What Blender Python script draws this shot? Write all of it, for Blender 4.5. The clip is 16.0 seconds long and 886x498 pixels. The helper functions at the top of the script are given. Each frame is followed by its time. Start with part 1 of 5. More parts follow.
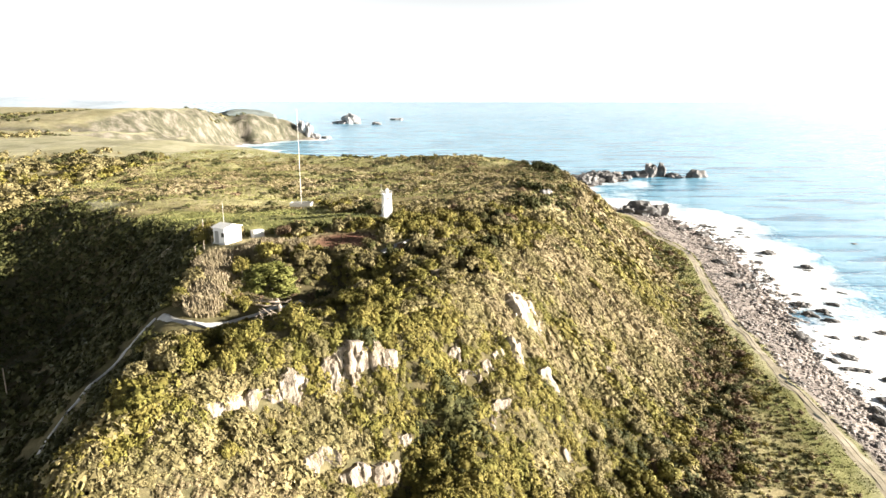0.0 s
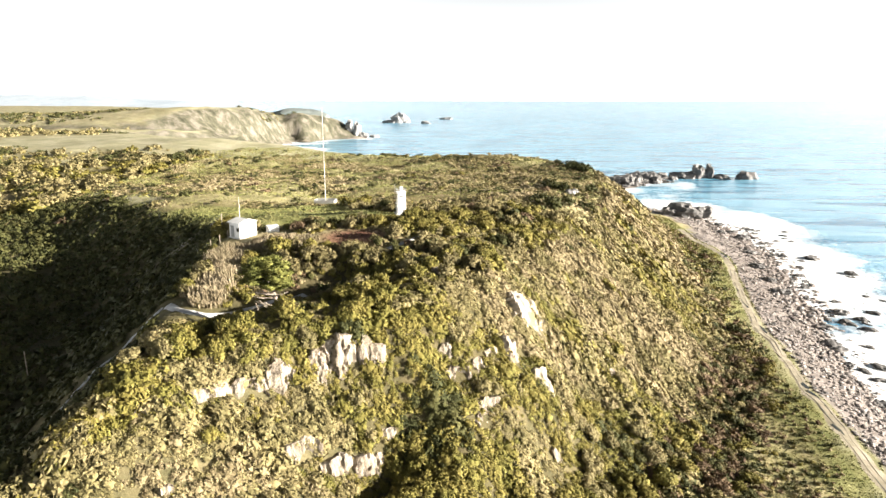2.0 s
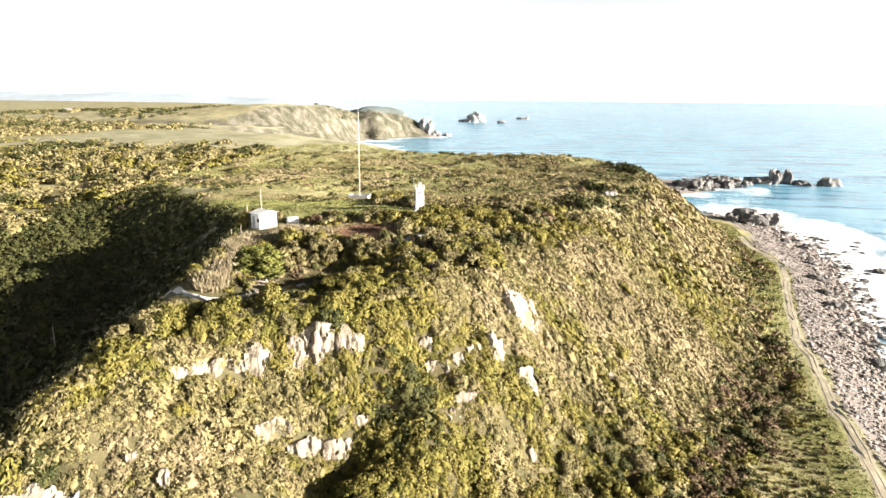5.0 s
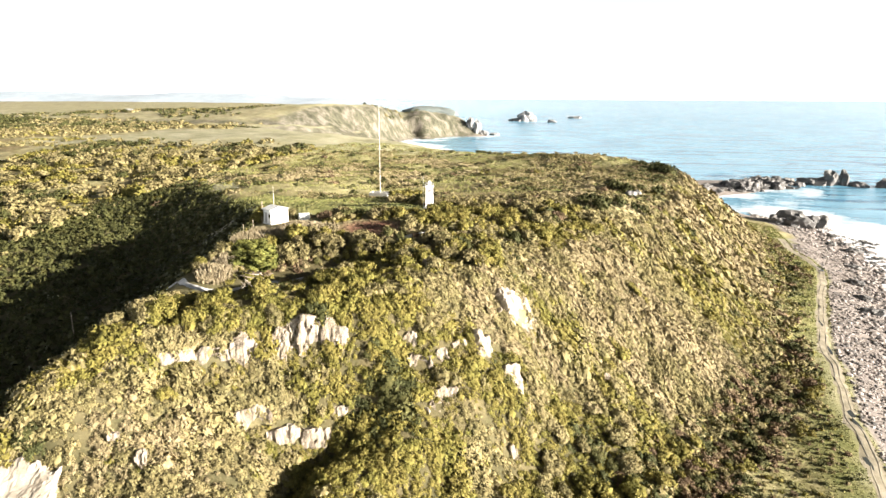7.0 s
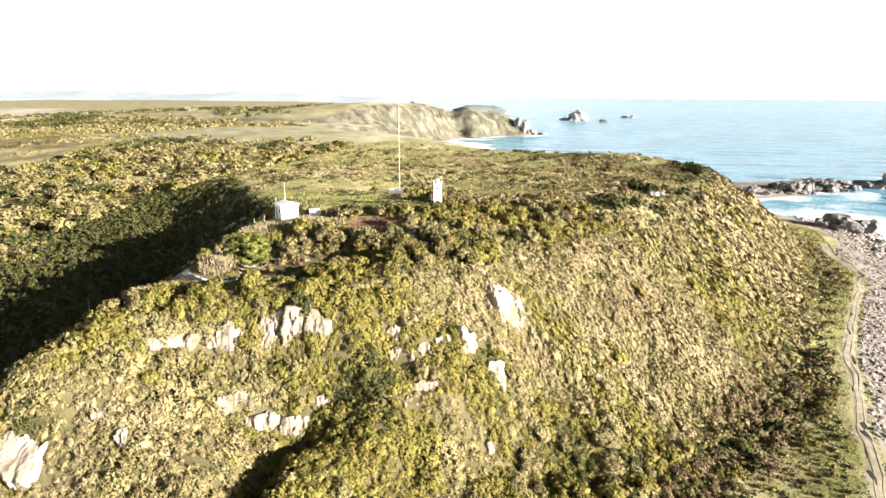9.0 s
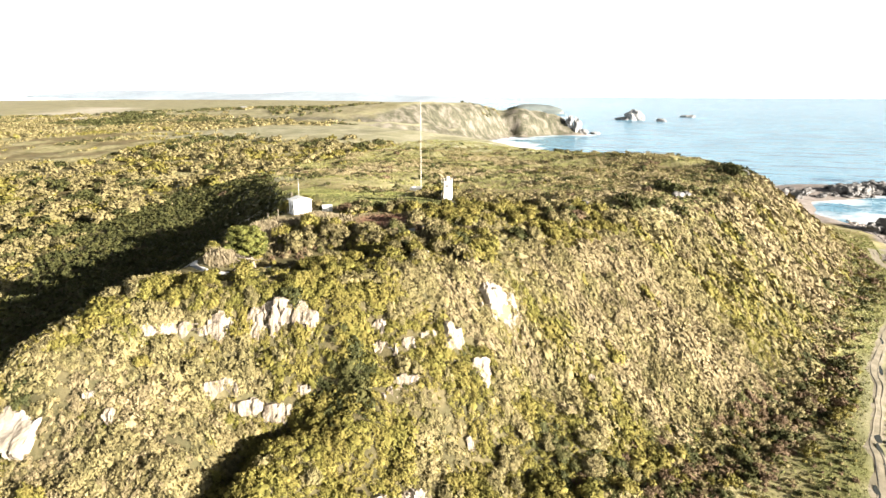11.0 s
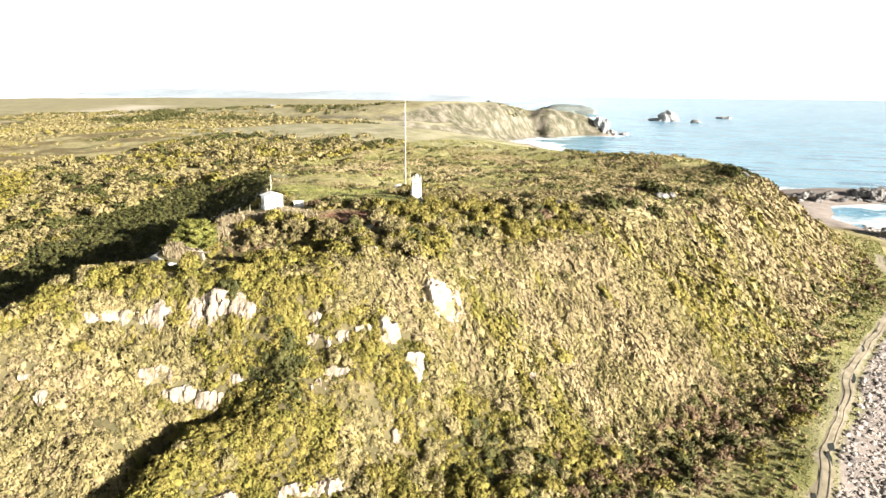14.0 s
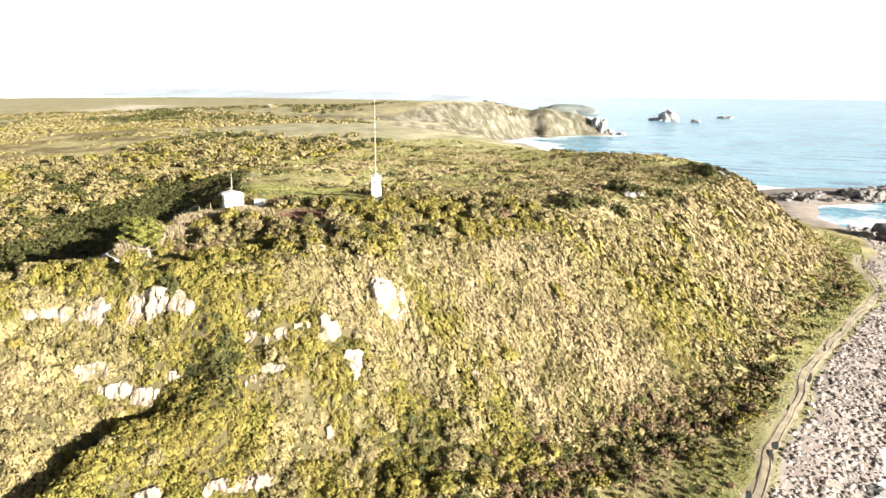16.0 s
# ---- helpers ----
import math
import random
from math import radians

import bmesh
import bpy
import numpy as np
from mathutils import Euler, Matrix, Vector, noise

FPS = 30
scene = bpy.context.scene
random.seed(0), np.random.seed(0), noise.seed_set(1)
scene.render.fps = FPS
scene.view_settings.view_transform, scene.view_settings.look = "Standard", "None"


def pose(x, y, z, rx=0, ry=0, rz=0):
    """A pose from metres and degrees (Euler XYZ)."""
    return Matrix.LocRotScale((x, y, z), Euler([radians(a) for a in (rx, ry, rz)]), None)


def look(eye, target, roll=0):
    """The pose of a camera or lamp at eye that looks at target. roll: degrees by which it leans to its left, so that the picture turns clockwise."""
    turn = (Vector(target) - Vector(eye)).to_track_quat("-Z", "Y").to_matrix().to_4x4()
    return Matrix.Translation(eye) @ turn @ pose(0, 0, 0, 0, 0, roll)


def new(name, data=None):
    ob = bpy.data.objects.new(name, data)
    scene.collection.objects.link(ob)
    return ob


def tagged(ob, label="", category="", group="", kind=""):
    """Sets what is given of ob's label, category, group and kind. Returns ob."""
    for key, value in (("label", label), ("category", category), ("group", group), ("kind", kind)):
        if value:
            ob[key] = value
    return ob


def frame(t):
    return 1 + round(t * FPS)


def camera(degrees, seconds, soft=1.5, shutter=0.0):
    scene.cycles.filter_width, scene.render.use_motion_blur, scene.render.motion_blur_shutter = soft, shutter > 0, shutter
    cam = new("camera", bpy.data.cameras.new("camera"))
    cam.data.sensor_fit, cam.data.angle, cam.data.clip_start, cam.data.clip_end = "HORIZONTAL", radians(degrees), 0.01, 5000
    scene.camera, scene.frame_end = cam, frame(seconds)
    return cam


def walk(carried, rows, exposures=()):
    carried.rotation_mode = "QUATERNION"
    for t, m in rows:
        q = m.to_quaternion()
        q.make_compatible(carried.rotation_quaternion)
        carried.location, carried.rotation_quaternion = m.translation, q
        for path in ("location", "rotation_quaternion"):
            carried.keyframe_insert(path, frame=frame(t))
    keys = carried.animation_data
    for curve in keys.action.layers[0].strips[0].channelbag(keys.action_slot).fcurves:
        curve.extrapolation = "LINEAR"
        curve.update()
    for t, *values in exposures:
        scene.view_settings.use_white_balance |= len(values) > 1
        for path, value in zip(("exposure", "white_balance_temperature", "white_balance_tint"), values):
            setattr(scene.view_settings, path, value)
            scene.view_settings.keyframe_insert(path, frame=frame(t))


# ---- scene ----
cam = camera(68.9, 16.0)
PATH = [
    (0, (-0.349, -0.005, 53.392), (-0.35, 1.943, 52.939), 0.1),
    (0.5, (1.323, -0.216, 53.375), (1.284, 1.732, 52.922), 0.1),
    (1, (3.052, -0.406, 53.391), (2.975, 1.541, 52.937), 0.1),
    (1.5, (4.8, -0.532, 53.360), (4.684, 1.413, 52.906), 0.1),
    (2, (6.57, -0.606, 53.340), (6.415, 1.335, 52.885), 0.1),
    (2.5, (8.386, -0.635, 53.312), (8.192, 1.303, 52.856), 0.1),
    (3, (10.218, -0.667, 53.314), (9.985, 1.266, 52.857), 0.1),
    (3.5, (12.09, -0.655, 53.286), (11.817, 1.273, 52.830), 0.1),
    (4, (13.978, -0.556, 53.254), (13.666, 1.366, 52.796), 0.2),
    (4.2, (14.738, -0.504, 53.244), (14.411, 1.415, 52.785), 0.3),
    (6.3, (23.218, 0.249, 53.137), (22.728, 2.133, 52.679), 0.3),
    (6.5, (24.046, 0.35, 53.136), (23.541, 2.229, 52.676), 0.2),
    (7, (26.094, 0.687, 53.124), (25.55, 2.555, 52.663), 0.3),
    (7.5, (28.204, 1.048, 53.101), (27.621, 2.905, 52.638), 0.3),
    (8, (30.299, 1.444, 53.090), (29.68, 3.288, 52.627), 0.3),
    (8.5, (32.415, 1.899, 53.074), (31.758, 3.73, 52.610), 0.3),
    (9, (34.504, 2.376, 53.081), (33.809, 4.193, 52.616), 0.3),
    (9.2, (35.36, 2.611, 53.081), (34.65, 4.422, 52.616), 0.4),
    (11.3, (44.125, 5.3, 52.912), (43.256, 7.039, 52.445), 0.3),
    (11.5, (44.913, 5.531, 52.914), (44.031, 7.265, 52.447), 0.4),
    (12, (46.921, 6.298, 52.921), (46.007, 8.014, 52.454), 0.4),
    (12.5, (48.979, 7.129, 52.877), (48.04, 8.832, 52.410), 0.4),
    (13, (51.019, 8.017, 52.845), (50.071, 9.715, 52.376), 0.5),
    (13.5, (53.032, 8.91, 52.821), (52.086, 10.609, 52.352), 0.5),
    (14, (55.031, 9.867, 52.819), (54.088, 11.567, 52.350), 0.5),
    (14.5, (57.022, 10.828, 52.818), (56.083, 12.53, 52.349), 0.5),
    (15, (59.004, 11.766, 52.801), (58.061, 13.466, 52.331), 0.5),
    (15.5, (60.955, 12.755, 52.797), (60.006, 14.451, 52.328), 0.5),
    (16, (62.915, 13.771, 52.775), (61.961, 15.465, 52.305), 0.5),
]
walk(cam, [(t, look(eye, target, roll)) for t, eye, target, roll in PATH], [(0.0, 2.30), (16.0, 2.28)])

# ---- world, sun ----
SUN_EL, SUN_AZ = radians(14.6), radians(95.0)
to_sun = Vector((math.sin(SUN_AZ) * math.cos(SUN_EL), math.cos(SUN_AZ) * math.cos(SUN_EL), math.sin(SUN_EL)))
world = bpy.data.worlds.new("world")
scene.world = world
world.use_nodes = True
wn = world.node_tree
sky = wn.nodes.new("ShaderNodeTexSky")
sky.sky_type = "NISHITA"
sky.sun_disc = False
sky.sun_elevation, sky.sun_rotation = SUN_EL, SUN_AZ
sky.air_density, sky.dust_density, sky.ozone_density = 1.05, 0.12, 1.0
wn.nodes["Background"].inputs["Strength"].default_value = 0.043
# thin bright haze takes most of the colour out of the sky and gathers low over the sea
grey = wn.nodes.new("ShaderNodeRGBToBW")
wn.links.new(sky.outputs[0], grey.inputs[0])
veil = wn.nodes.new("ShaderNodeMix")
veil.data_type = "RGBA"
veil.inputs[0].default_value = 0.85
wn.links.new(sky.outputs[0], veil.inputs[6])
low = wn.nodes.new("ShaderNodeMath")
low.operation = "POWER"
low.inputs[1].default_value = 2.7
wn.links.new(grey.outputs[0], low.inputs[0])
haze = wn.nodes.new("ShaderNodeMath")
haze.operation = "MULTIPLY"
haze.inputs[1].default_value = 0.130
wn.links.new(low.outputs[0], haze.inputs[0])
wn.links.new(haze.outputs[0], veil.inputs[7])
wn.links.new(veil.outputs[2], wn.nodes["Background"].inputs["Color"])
sun_data = bpy.data.lights.new("sun", "SUN")
sun_data.energy, sun_data.angle, sun_data.color = 5.0, radians(0.55), (1.0, 0.91, 0.79)
sun = new("sun", sun_data)
sun.matrix_world = look(to_sun * 300, (0, 0, 0))


# ---- materials ----
def mat(name, rough=0.85, metal=0.0):
    m = bpy.data.materials.new(name)
    m.use_nodes = True
    b = m.node_tree.nodes["Principled BSDF"]
    b.inputs["Roughness"].default_value = rough
    b.inputs["Metallic"].default_value = metal
    return m, m.node_tree, b


def node(nt, kind, **values):
    n = nt.nodes.new(kind)
    for key, value in values.items():
        n.inputs[key.replace("_", " ")].default_value = value
    return n


def noise_of(nt, scale, detail=4.0, rough=0.55, coord="Object"):
    c = nt.nodes.new("ShaderNodeTexCoord")
    n = node(nt, "ShaderNodeTexNoise", Scale=scale, Detail=detail, Roughness=rough)
    nt.links.new(c.outputs[coord], n.inputs["Vector"])
    return n.outputs["Fac"]


def ramp(nt, fac, stops):
    r = nt.nodes.new("ShaderNodeValToRGB")
    e = r.color_ramp.elements
    while len(e) < len(stops):
        e.new(0.5)
    for k, (p, c) in enumerate(stops):
        e[k].position, e[k].color = p, (*c, 1)
    nt.links.new(fac, r.inputs["Fac"])
    return r.outputs["Color"]


def mix(nt, fac, a, b, kind="MIX"):
    n = nt.nodes.new("ShaderNodeMix")
    n.data_type, n.blend_type = "RGBA", kind
    for sock, v in ((n.inputs[0], fac), (n.inputs[6], a), (n.inputs[7], b)):
        if isinstance(v, (int, float)):
            sock.default_value = v
        elif isinstance(v, tuple):
            sock.default_value = (*v, 1)
        else:
            nt.links.new(v, sock)
    return n.outputs[2]


def bump(nt, bsdf, fac, strength, distance):
    n = node(nt, "ShaderNodeBump", Strength=strength, Distance=distance)
    nt.links.new(fac, n.inputs["Height"])
    nt.links.new(n.outputs[0], bsdf.inputs["Normal"])


def mapped(nt, fac, lo, hi):
    n = node(nt, "ShaderNodeMapRange")
    n.inputs[1].default_value, n.inputs[2].default_value = lo, hi
    nt.links.new(fac, n.inputs[0])
    return n.outputs[0]


def attribute(nt, name):
    a = nt.nodes.new("ShaderNodeAttribute")
    a.attribute_name = name
    return a.outputs["Fac"]


def two_tone(name, stops, scale=1.5, fine=14.0, rough=0.85, metal=0.0, relief=0.02):
    """A surface with a broad and a fine variation."""
    m, nt, b = mat(name, rough, metal)
    broad, thin = noise_of(nt, scale), noise_of(nt, fine, 6.0, 0.65)
    c = ramp(nt, broad, stops)
    c = mix(nt, 0.35, c, ramp(nt, thin, [(0.25, (0.25, 0.25, 0.25)), (0.75, (1, 1, 1))]), "MULTIPLY")
    nt.links.new(c, b.inputs["Base Color"])
    bump(nt, b, thin, 0.5, relief)
    return m


def leafy(name, stops, scale=0.3):
    """Foliage: colour by patch of ground, by clump and by spray."""
    m, nt, b = mat(name, 0.8)
    stops = [(p, (r * 1.14, g * 1.02, l * 1.22)) for p, (r, g, l) in stops]
    g = nt.nodes.new("ShaderNodeNewGeometry")
    by_patch = ramp(nt, mapped(nt, noise_of(nt, scale, 5.0, 0.7), 0.28, 0.72), stops)
    by_spray = ramp(nt, g.outputs["Random Per Island"], stops)
    c = mix(nt, 0.14, by_patch, by_spray)
    thin = noise_of(nt, 4.5, 5.0, 0.75)
    c = mix(nt, 0.4, c, ramp(nt, thin, [(0.34, (0.5, 0.5, 0.5)), (0.66, (1.4, 1.4, 1.4))]), "MULTIPLY")
    nt.links.new(c, b.inputs["Base Color"])
    b.inputs["Specular IOR Level"].default_value = 0.2
    bump(nt, b, thin, 0.35, 0.06)
    return m


M_LEAF_YELLOW = leafy("shrub_yellow_green", [(0.0, (0.078, 0.086, 0.016)), (0.4, (0.118, 0.118, 0.022)), (0.7, (0.160, 0.147, 0.033)), (1.0, (0.105, 0.109, 0.020))])
M_LEAF_OLIVE = leafy("shrub_olive", [(0.0, (0.103, 0.103, 0.036)), (0.4, (0.145, 0.138, 0.050)), (0.75, (0.190, 0.175, 0.070)), (1.0, (0.138, 0.135, 0.046))])
# dark green shrubs; also used to put the valley shade into leaf colour
M_LEAF_DARK = leafy("shrub_dark_green_and_shade", [(0.0, (0.026, 0.034, 0.010)), (0.5, (0.046, 0.054, 0.014)), (1.0, (0.085, 0.086, 0.022))])
M_LEAF_STRAW = leafy("dry_tussock", [(0.0, (0.142, 0.129, 0.057)), (0.5, (0.182, 0.165, 0.073)), (1.0, (0.228, 0.205, 0.098))])
M_LEAF_HEATH = leafy("pale_heath", [(0.0, (0.17, 0.162, 0.07)), (0.5, (0.245, 0.226, 0.105)), (1.0, (0.325, 0.295, 0.155))])
M_LEAF_REED = leafy("pale_reeds", [(0.0, (0.135, 0.128, 0.062)), (0.5, (0.195, 0.18, 0.092)), (1.0, (0.275, 0.25, 0.142))])
M_LEAF_RUSSET = leafy("russet_heath", [(0.0, (0.07, 0.052, 0.026)), (0.5, (0.11, 0.083, 0.040)), (1.0, (0.155, 0.125, 0.058))])
M_LEAF_GRASS = leafy("grass_blades", [(0.0, (0.10, 0.135, 0.03)), (0.5, (0.155, 0.175, 0.047)), (1.0, (0.225, 0.21, 0.085))])
# weathered cliff rock, streaked down its face
M_ROCK_PALE, nt, b = mat("pale_cliff_rock", 0.92)
tcr = nt.nodes.new("ShaderNodeTexCoord")
upright = nt.nodes.new("ShaderNodeMapping")
upright.inputs["Scale"].default_value = (1.3, 1.3, 0.3)
nt.links.new(tcr.outputs["Object"], upright.inputs["Vector"])
streak = node(nt, "ShaderNodeTexNoise", Scale=1.3, Detail=7.0, Roughness=0.7)
nt.links.new(upright.outputs[0], streak.inputs["Vector"])
rock = ramp(nt, streak.outputs["Fac"], [(0.35, (0.08, 0.063, 0.044)), (0.45, (0.185, 0.15, 0.108)), (0.54, (0.265, 0.224, 0.172)), (0.70, (0.34, 0.297, 0.242))])
thin = noise_of(nt, 4.0, 6.0, 0.7)
rock = mix(nt, 0.4, rock, ramp(nt, thin, [(0.3, (0.4, 0.4, 0.4)), (0.65, (1.15, 1.15, 1.15))]), "MULTIPLY")
nt.links.new(rock, b.inputs["Base Color"])
bump(nt, b, thin, 0.7, 0.2)
M_SCAR = two_tone("bare_pale_slip", [(0.3, (0.23, 0.19, 0.14)), (0.5, (0.31, 0.27, 0.215)), (0.7, (0.38, 0.34, 0.285))], 0.6, 3.0, 0.95, relief=0.08)
M_ROCK_DARK = two_tone("dark_shore_rock", [(0.3, (0.075, 0.073, 0.07)), (0.55, (0.16, 0.152, 0.145)), (0.8, (0.30, 0.285, 0.265))], 0.5, 4.0, 0.75, relief=0.15)
# lighter rock for far stacks, with the haze put into its colour
M_ROCK_FAR = two_tone("haze_paled_stack_rock", [(0.3, (0.16, 0.165, 0.17)), (0.7, (0.34, 0.33, 0.32))], 0.06, 0.5, 0.85, relief=0.4)
M_STONE, nt, b = mat("beach_stone", 0.85)
gs = nt.nodes.new("ShaderNodeNewGeometry")
stone = ramp(nt, gs.outputs["Random Per Island"], [(0.0, (0.07, 0.066, 0.064)), (0.22, (0.15, 0.135, 0.125)), (0.4, (0.25, 0.216, 0.196)), (0.75, (0.325, 0.286, 0.262)), (1.0, (0.43, 0.392, 0.362))])
thin = noise_of(nt, 3.0, 6.0, 0.65)
stone = mix(nt, 0.4, stone, ramp(nt, thin, [(0.3, (0.45, 0.45, 0.45)), (0.7, (1.1, 1.1, 1.1))]), "MULTIPLY")
nt.links.new(stone, b.inputs["Base Color"])
bump(nt, b, thin, 0.5, 0.05)
# the haze over the far hills is put into their pale blue colour
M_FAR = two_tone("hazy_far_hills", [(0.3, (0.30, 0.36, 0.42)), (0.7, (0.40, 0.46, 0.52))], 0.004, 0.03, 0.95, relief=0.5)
# headland colour greyed to carry the haze across the bay
M_HEADLAND = two_tone("hazy_headland", [(0.3, (0.085, 0.105, 0.10)), (0.7, (0.14, 0.16, 0.15))], 0.02, 0.12, 0.95, relief=0.5)
M_TRACK = two_tone("sandy_track", [(0.3, (0.19, 0.165, 0.105)), (0.55, (0.30, 0.26, 0.185)), (0.75, (0.40, 0.35, 0.275))], 0.4, 5.0, 0.95, relief=0.05)
M_RUT = two_tone("damp_rut", [(0.42, (0.045, 0.04, 0.03)), (0.54, (0.26, 0.225, 0.16))], 0.14, 5.0, 0.9, relief=0.05)
M_CABLE = two_tone("dull_black_cable", [(0.3, (0.05, 0.05, 0.05)), (0.7, (0.09, 0.09, 0.09))], 1.0, 9.0, 0.7, relief=0.002)
M_CONCRETE = two_tone("pale_concrete", [(0.3, (0.36, 0.36, 0.35)), (0.7, (0.55, 0.55, 0.53))], 0.6, 8.0, 0.9)
M_WHITE = two_tone("white_paint", [(0.2, (0.70, 0.69, 0.66)), (0.6, (0.82, 0.81, 0.79))], 0.8, 9.0, 0.55, relief=0.004)
M_ROOF = two_tone("white_sheet_roof", [(0.2, (0.62, 0.62, 0.60)), (0.6, (0.78, 0.78, 0.76))], 0.9, 10.0, 0.45, relief=0.004)
M_GREY = two_tone("grey_paint", [(0.2, (0.20, 0.20, 0.20)), (0.6, (0.34, 0.34, 0.33))], 0.8, 9.0, 0.6)
M_METAL = two_tone("galvanised_metal", [(0.2, (0.45, 0.45, 0.44)), (0.7, (0.62, 0.62, 0.6))], 1.0, 9.0, 0.5, 0.6, 0.003)
M_MAST = two_tone("weathered_white_mast", [(0.2, (0.60, 0.56, 0.50)), (0.7, (0.75, 0.71, 0.64))], 0.5, 6.0, 0.6, 0.0, 0.003)
M_WOOD = two_tone("grey_weathered_wood", [(0.2, (0.22, 0.18, 0.13)), (0.7, (0.40, 0.34, 0.26))], 1.0, 9.0, 0.9, relief=0.01)
M_BARK = two_tone("pale_bark", [(0.2, (0.15, 0.118, 0.088)), (0.7, (0.30, 0.25, 0.20))], 1.2, 7.0, 0.9, relief=0.03)
M_GLASS, _nt, _b = mat("dark_glass", 0.1)
_b.inputs["Base Color"].default_value = (0.03, 0.035, 0.04, 1)

# ground: soil, grass and heath by patch; bare shingle near the shore
M_GROUND, nt, b = mat("hill_ground", 0.95)
big, mid, thin = noise_of(nt, 0.035, 4.0), noise_of(nt, 0.22, 5.0, 0.6), noise_of(nt, 2.2, 6.0, 0.7)
grass = ramp(nt, mid, [(0.3, (0.20, 0.19, 0.085)), (0.5, (0.31, 0.28, 0.145)), (0.7, (0.42, 0.365, 0.21))])
heath = ramp(nt, mid, [(0.35, (0.11, 0.10, 0.045)), (0.55, (0.18, 0.14, 0.075)), (0.75, (0.29, 0.24, 0.13))])
soil = mix(nt, mapped(nt, big, 0.42, 0.58), heath, grass)
lawn = ramp(nt, mid, [(0.3, (0.135, 0.15, 0.05)), (0.7, (0.25, 0.245, 0.105))])
soil = mix(nt, attribute(nt, "lawn"), soil, lawn)
# meadow grass; distance haze is put into its pale, greyed colour
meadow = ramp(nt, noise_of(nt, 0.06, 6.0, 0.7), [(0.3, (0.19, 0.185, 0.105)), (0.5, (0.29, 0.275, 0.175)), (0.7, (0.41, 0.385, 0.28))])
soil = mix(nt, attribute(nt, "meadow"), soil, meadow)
sand = ramp(nt, mid, [(0.3, (0.45, 0.40, 0.32)), (0.7, (0.6, 0.55, 0.46))])
soil = mix(nt, attribute(nt, "sand"), soil, sand)
bare = ramp(nt, mid, [(0.3, (0.19, 0.165, 0.148)), (0.7, (0.34, 0.30, 0.272))])
soil = mix(nt, attribute(nt, "shingle"), soil, bare)
red = ramp(nt, mid, [(0.3, (0.19, 0.085, 0.06)), (0.7, (0.31, 0.165, 0.12))])
soil = mix(nt, attribute(nt, "heath"), soil, red)
tall = nt.nodes.new("ShaderNodeMapping")
tall.inputs["Scale"].default_value = (0.10, 0.10, 0.022)
tcg = nt.nodes.new("ShaderNodeTexCoord")
nt.links.new(tcg.outputs["Object"], tall.inputs["Vector"])
crag = node(nt, "ShaderNodeTexNoise", Scale=1.0, Detail=7.0, Roughness=0.72)
nt.links.new(tall.outputs[0], crag.inputs["Vector"])
scarp = ramp(nt, crag.outputs["Fac"], [(0.36, (0.045, 0.046, 0.030)), (0.48, (0.092, 0.087, 0.061)), (0.60, (0.18, 0.162, 0.132))])
soil = mix(nt, attribute(nt, "scarp"), soil, scarp)
# dark leaf litter; shade between and under the shrubs is put into its colour
litter_shade = ramp(nt, mid, [(0.3, (0.045, 0.042, 0.022)), (0.55, (0.08, 0.07, 0.036)), (0.75, (0.14, 0.115, 0.06))])
soil = mix(nt, attribute(nt, "litter_shade"), soil, litter_shade)
soil = mix(nt, 0.5, soil, ramp(nt, thin, [(0.25, (0.4, 0.4, 0.4)), (0.7, (1.25, 1.25, 1.25))]), "MULTIPLY")
nt.links.new(soil, b.inputs["Base Color"])
b.inputs["Specular IOR Level"].default_value = 0.058
bump(nt, b, thin, 0.8, 0.12)

# sea: clear blue-green water with long swells, foam over the surf strip
M_SEA, nt, b = mat("sea_water", 0.16)
tc = nt.nodes.new("ShaderNodeTexCoord")
mp = nt.nodes.new("ShaderNodeMapping")
mp.inputs["Rotation"].default_value = (0, 0, radians(-20))
mp.inputs["Scale"].default_value = (0.012, 0.085, 1)
nt.links.new(tc.outputs["Object"], mp.inputs["Vector"])
swell = node(nt, "ShaderNodeTexNoise", Scale=1.0, Detail=5.0, Roughness=0.6)
nt.links.new(mp.outputs[0], swell.inputs["Vector"])
chop = noise_of(nt, 0.45, 4.0, 0.6)
water = ramp(nt, swell.outputs["Fac"], [(0.40, (0.035, 0.145, 0.25)), (0.45, (0.115, 0.285, 0.41)), (0.60, (0.18, 0.385, 0.52))])
foam_noise = noise_of(nt, 0.11, 8.0, 0.72)
fm = nt.nodes.new("ShaderNodeMath")
fm.operation = "ADD"
nt.links.new(attribute(nt, "foam"), fm.inputs[0])
nt.links.new(foam_noise, fm.inputs[1])
foam = mapped(nt, fm.outputs[0], 0.88, 1.22)
nt.links.new(mix(nt, foam, water, (0.85, 0.87, 0.88)), b.inputs["Base Color"])
rr = nt.nodes.new("ShaderNodeMapRange")
rr.inputs[3].default_value, rr.inputs[4].default_value = 0.22, 0.9
nt.links.new(foam, rr.inputs[0])
nt.links.new(rr.outputs[0], b.inputs["Roughness"])
hs = nt.nodes.new("ShaderNodeMath")
hs.operation = "MULTIPLY_ADD"
hs.inputs[1].default_value = 3.0
nt.links.new(swell.outputs["Fac"], hs.inputs[0])
nt.links.new(chop, hs.inputs[2])
bump(nt, b, hs.outputs[0], 0.5, 1.2)
far_out = node(nt, "ShaderNodeMapRange")
far_out.inputs[3].default_value, far_out.inputs[4].default_value = 0.45, 0.10
nt.links.new(attribute(nt, "offing"), far_out.inputs[0])
nt.links.new(far_out.outputs[0], nt.nodes["Bump"].inputs["Strength"])


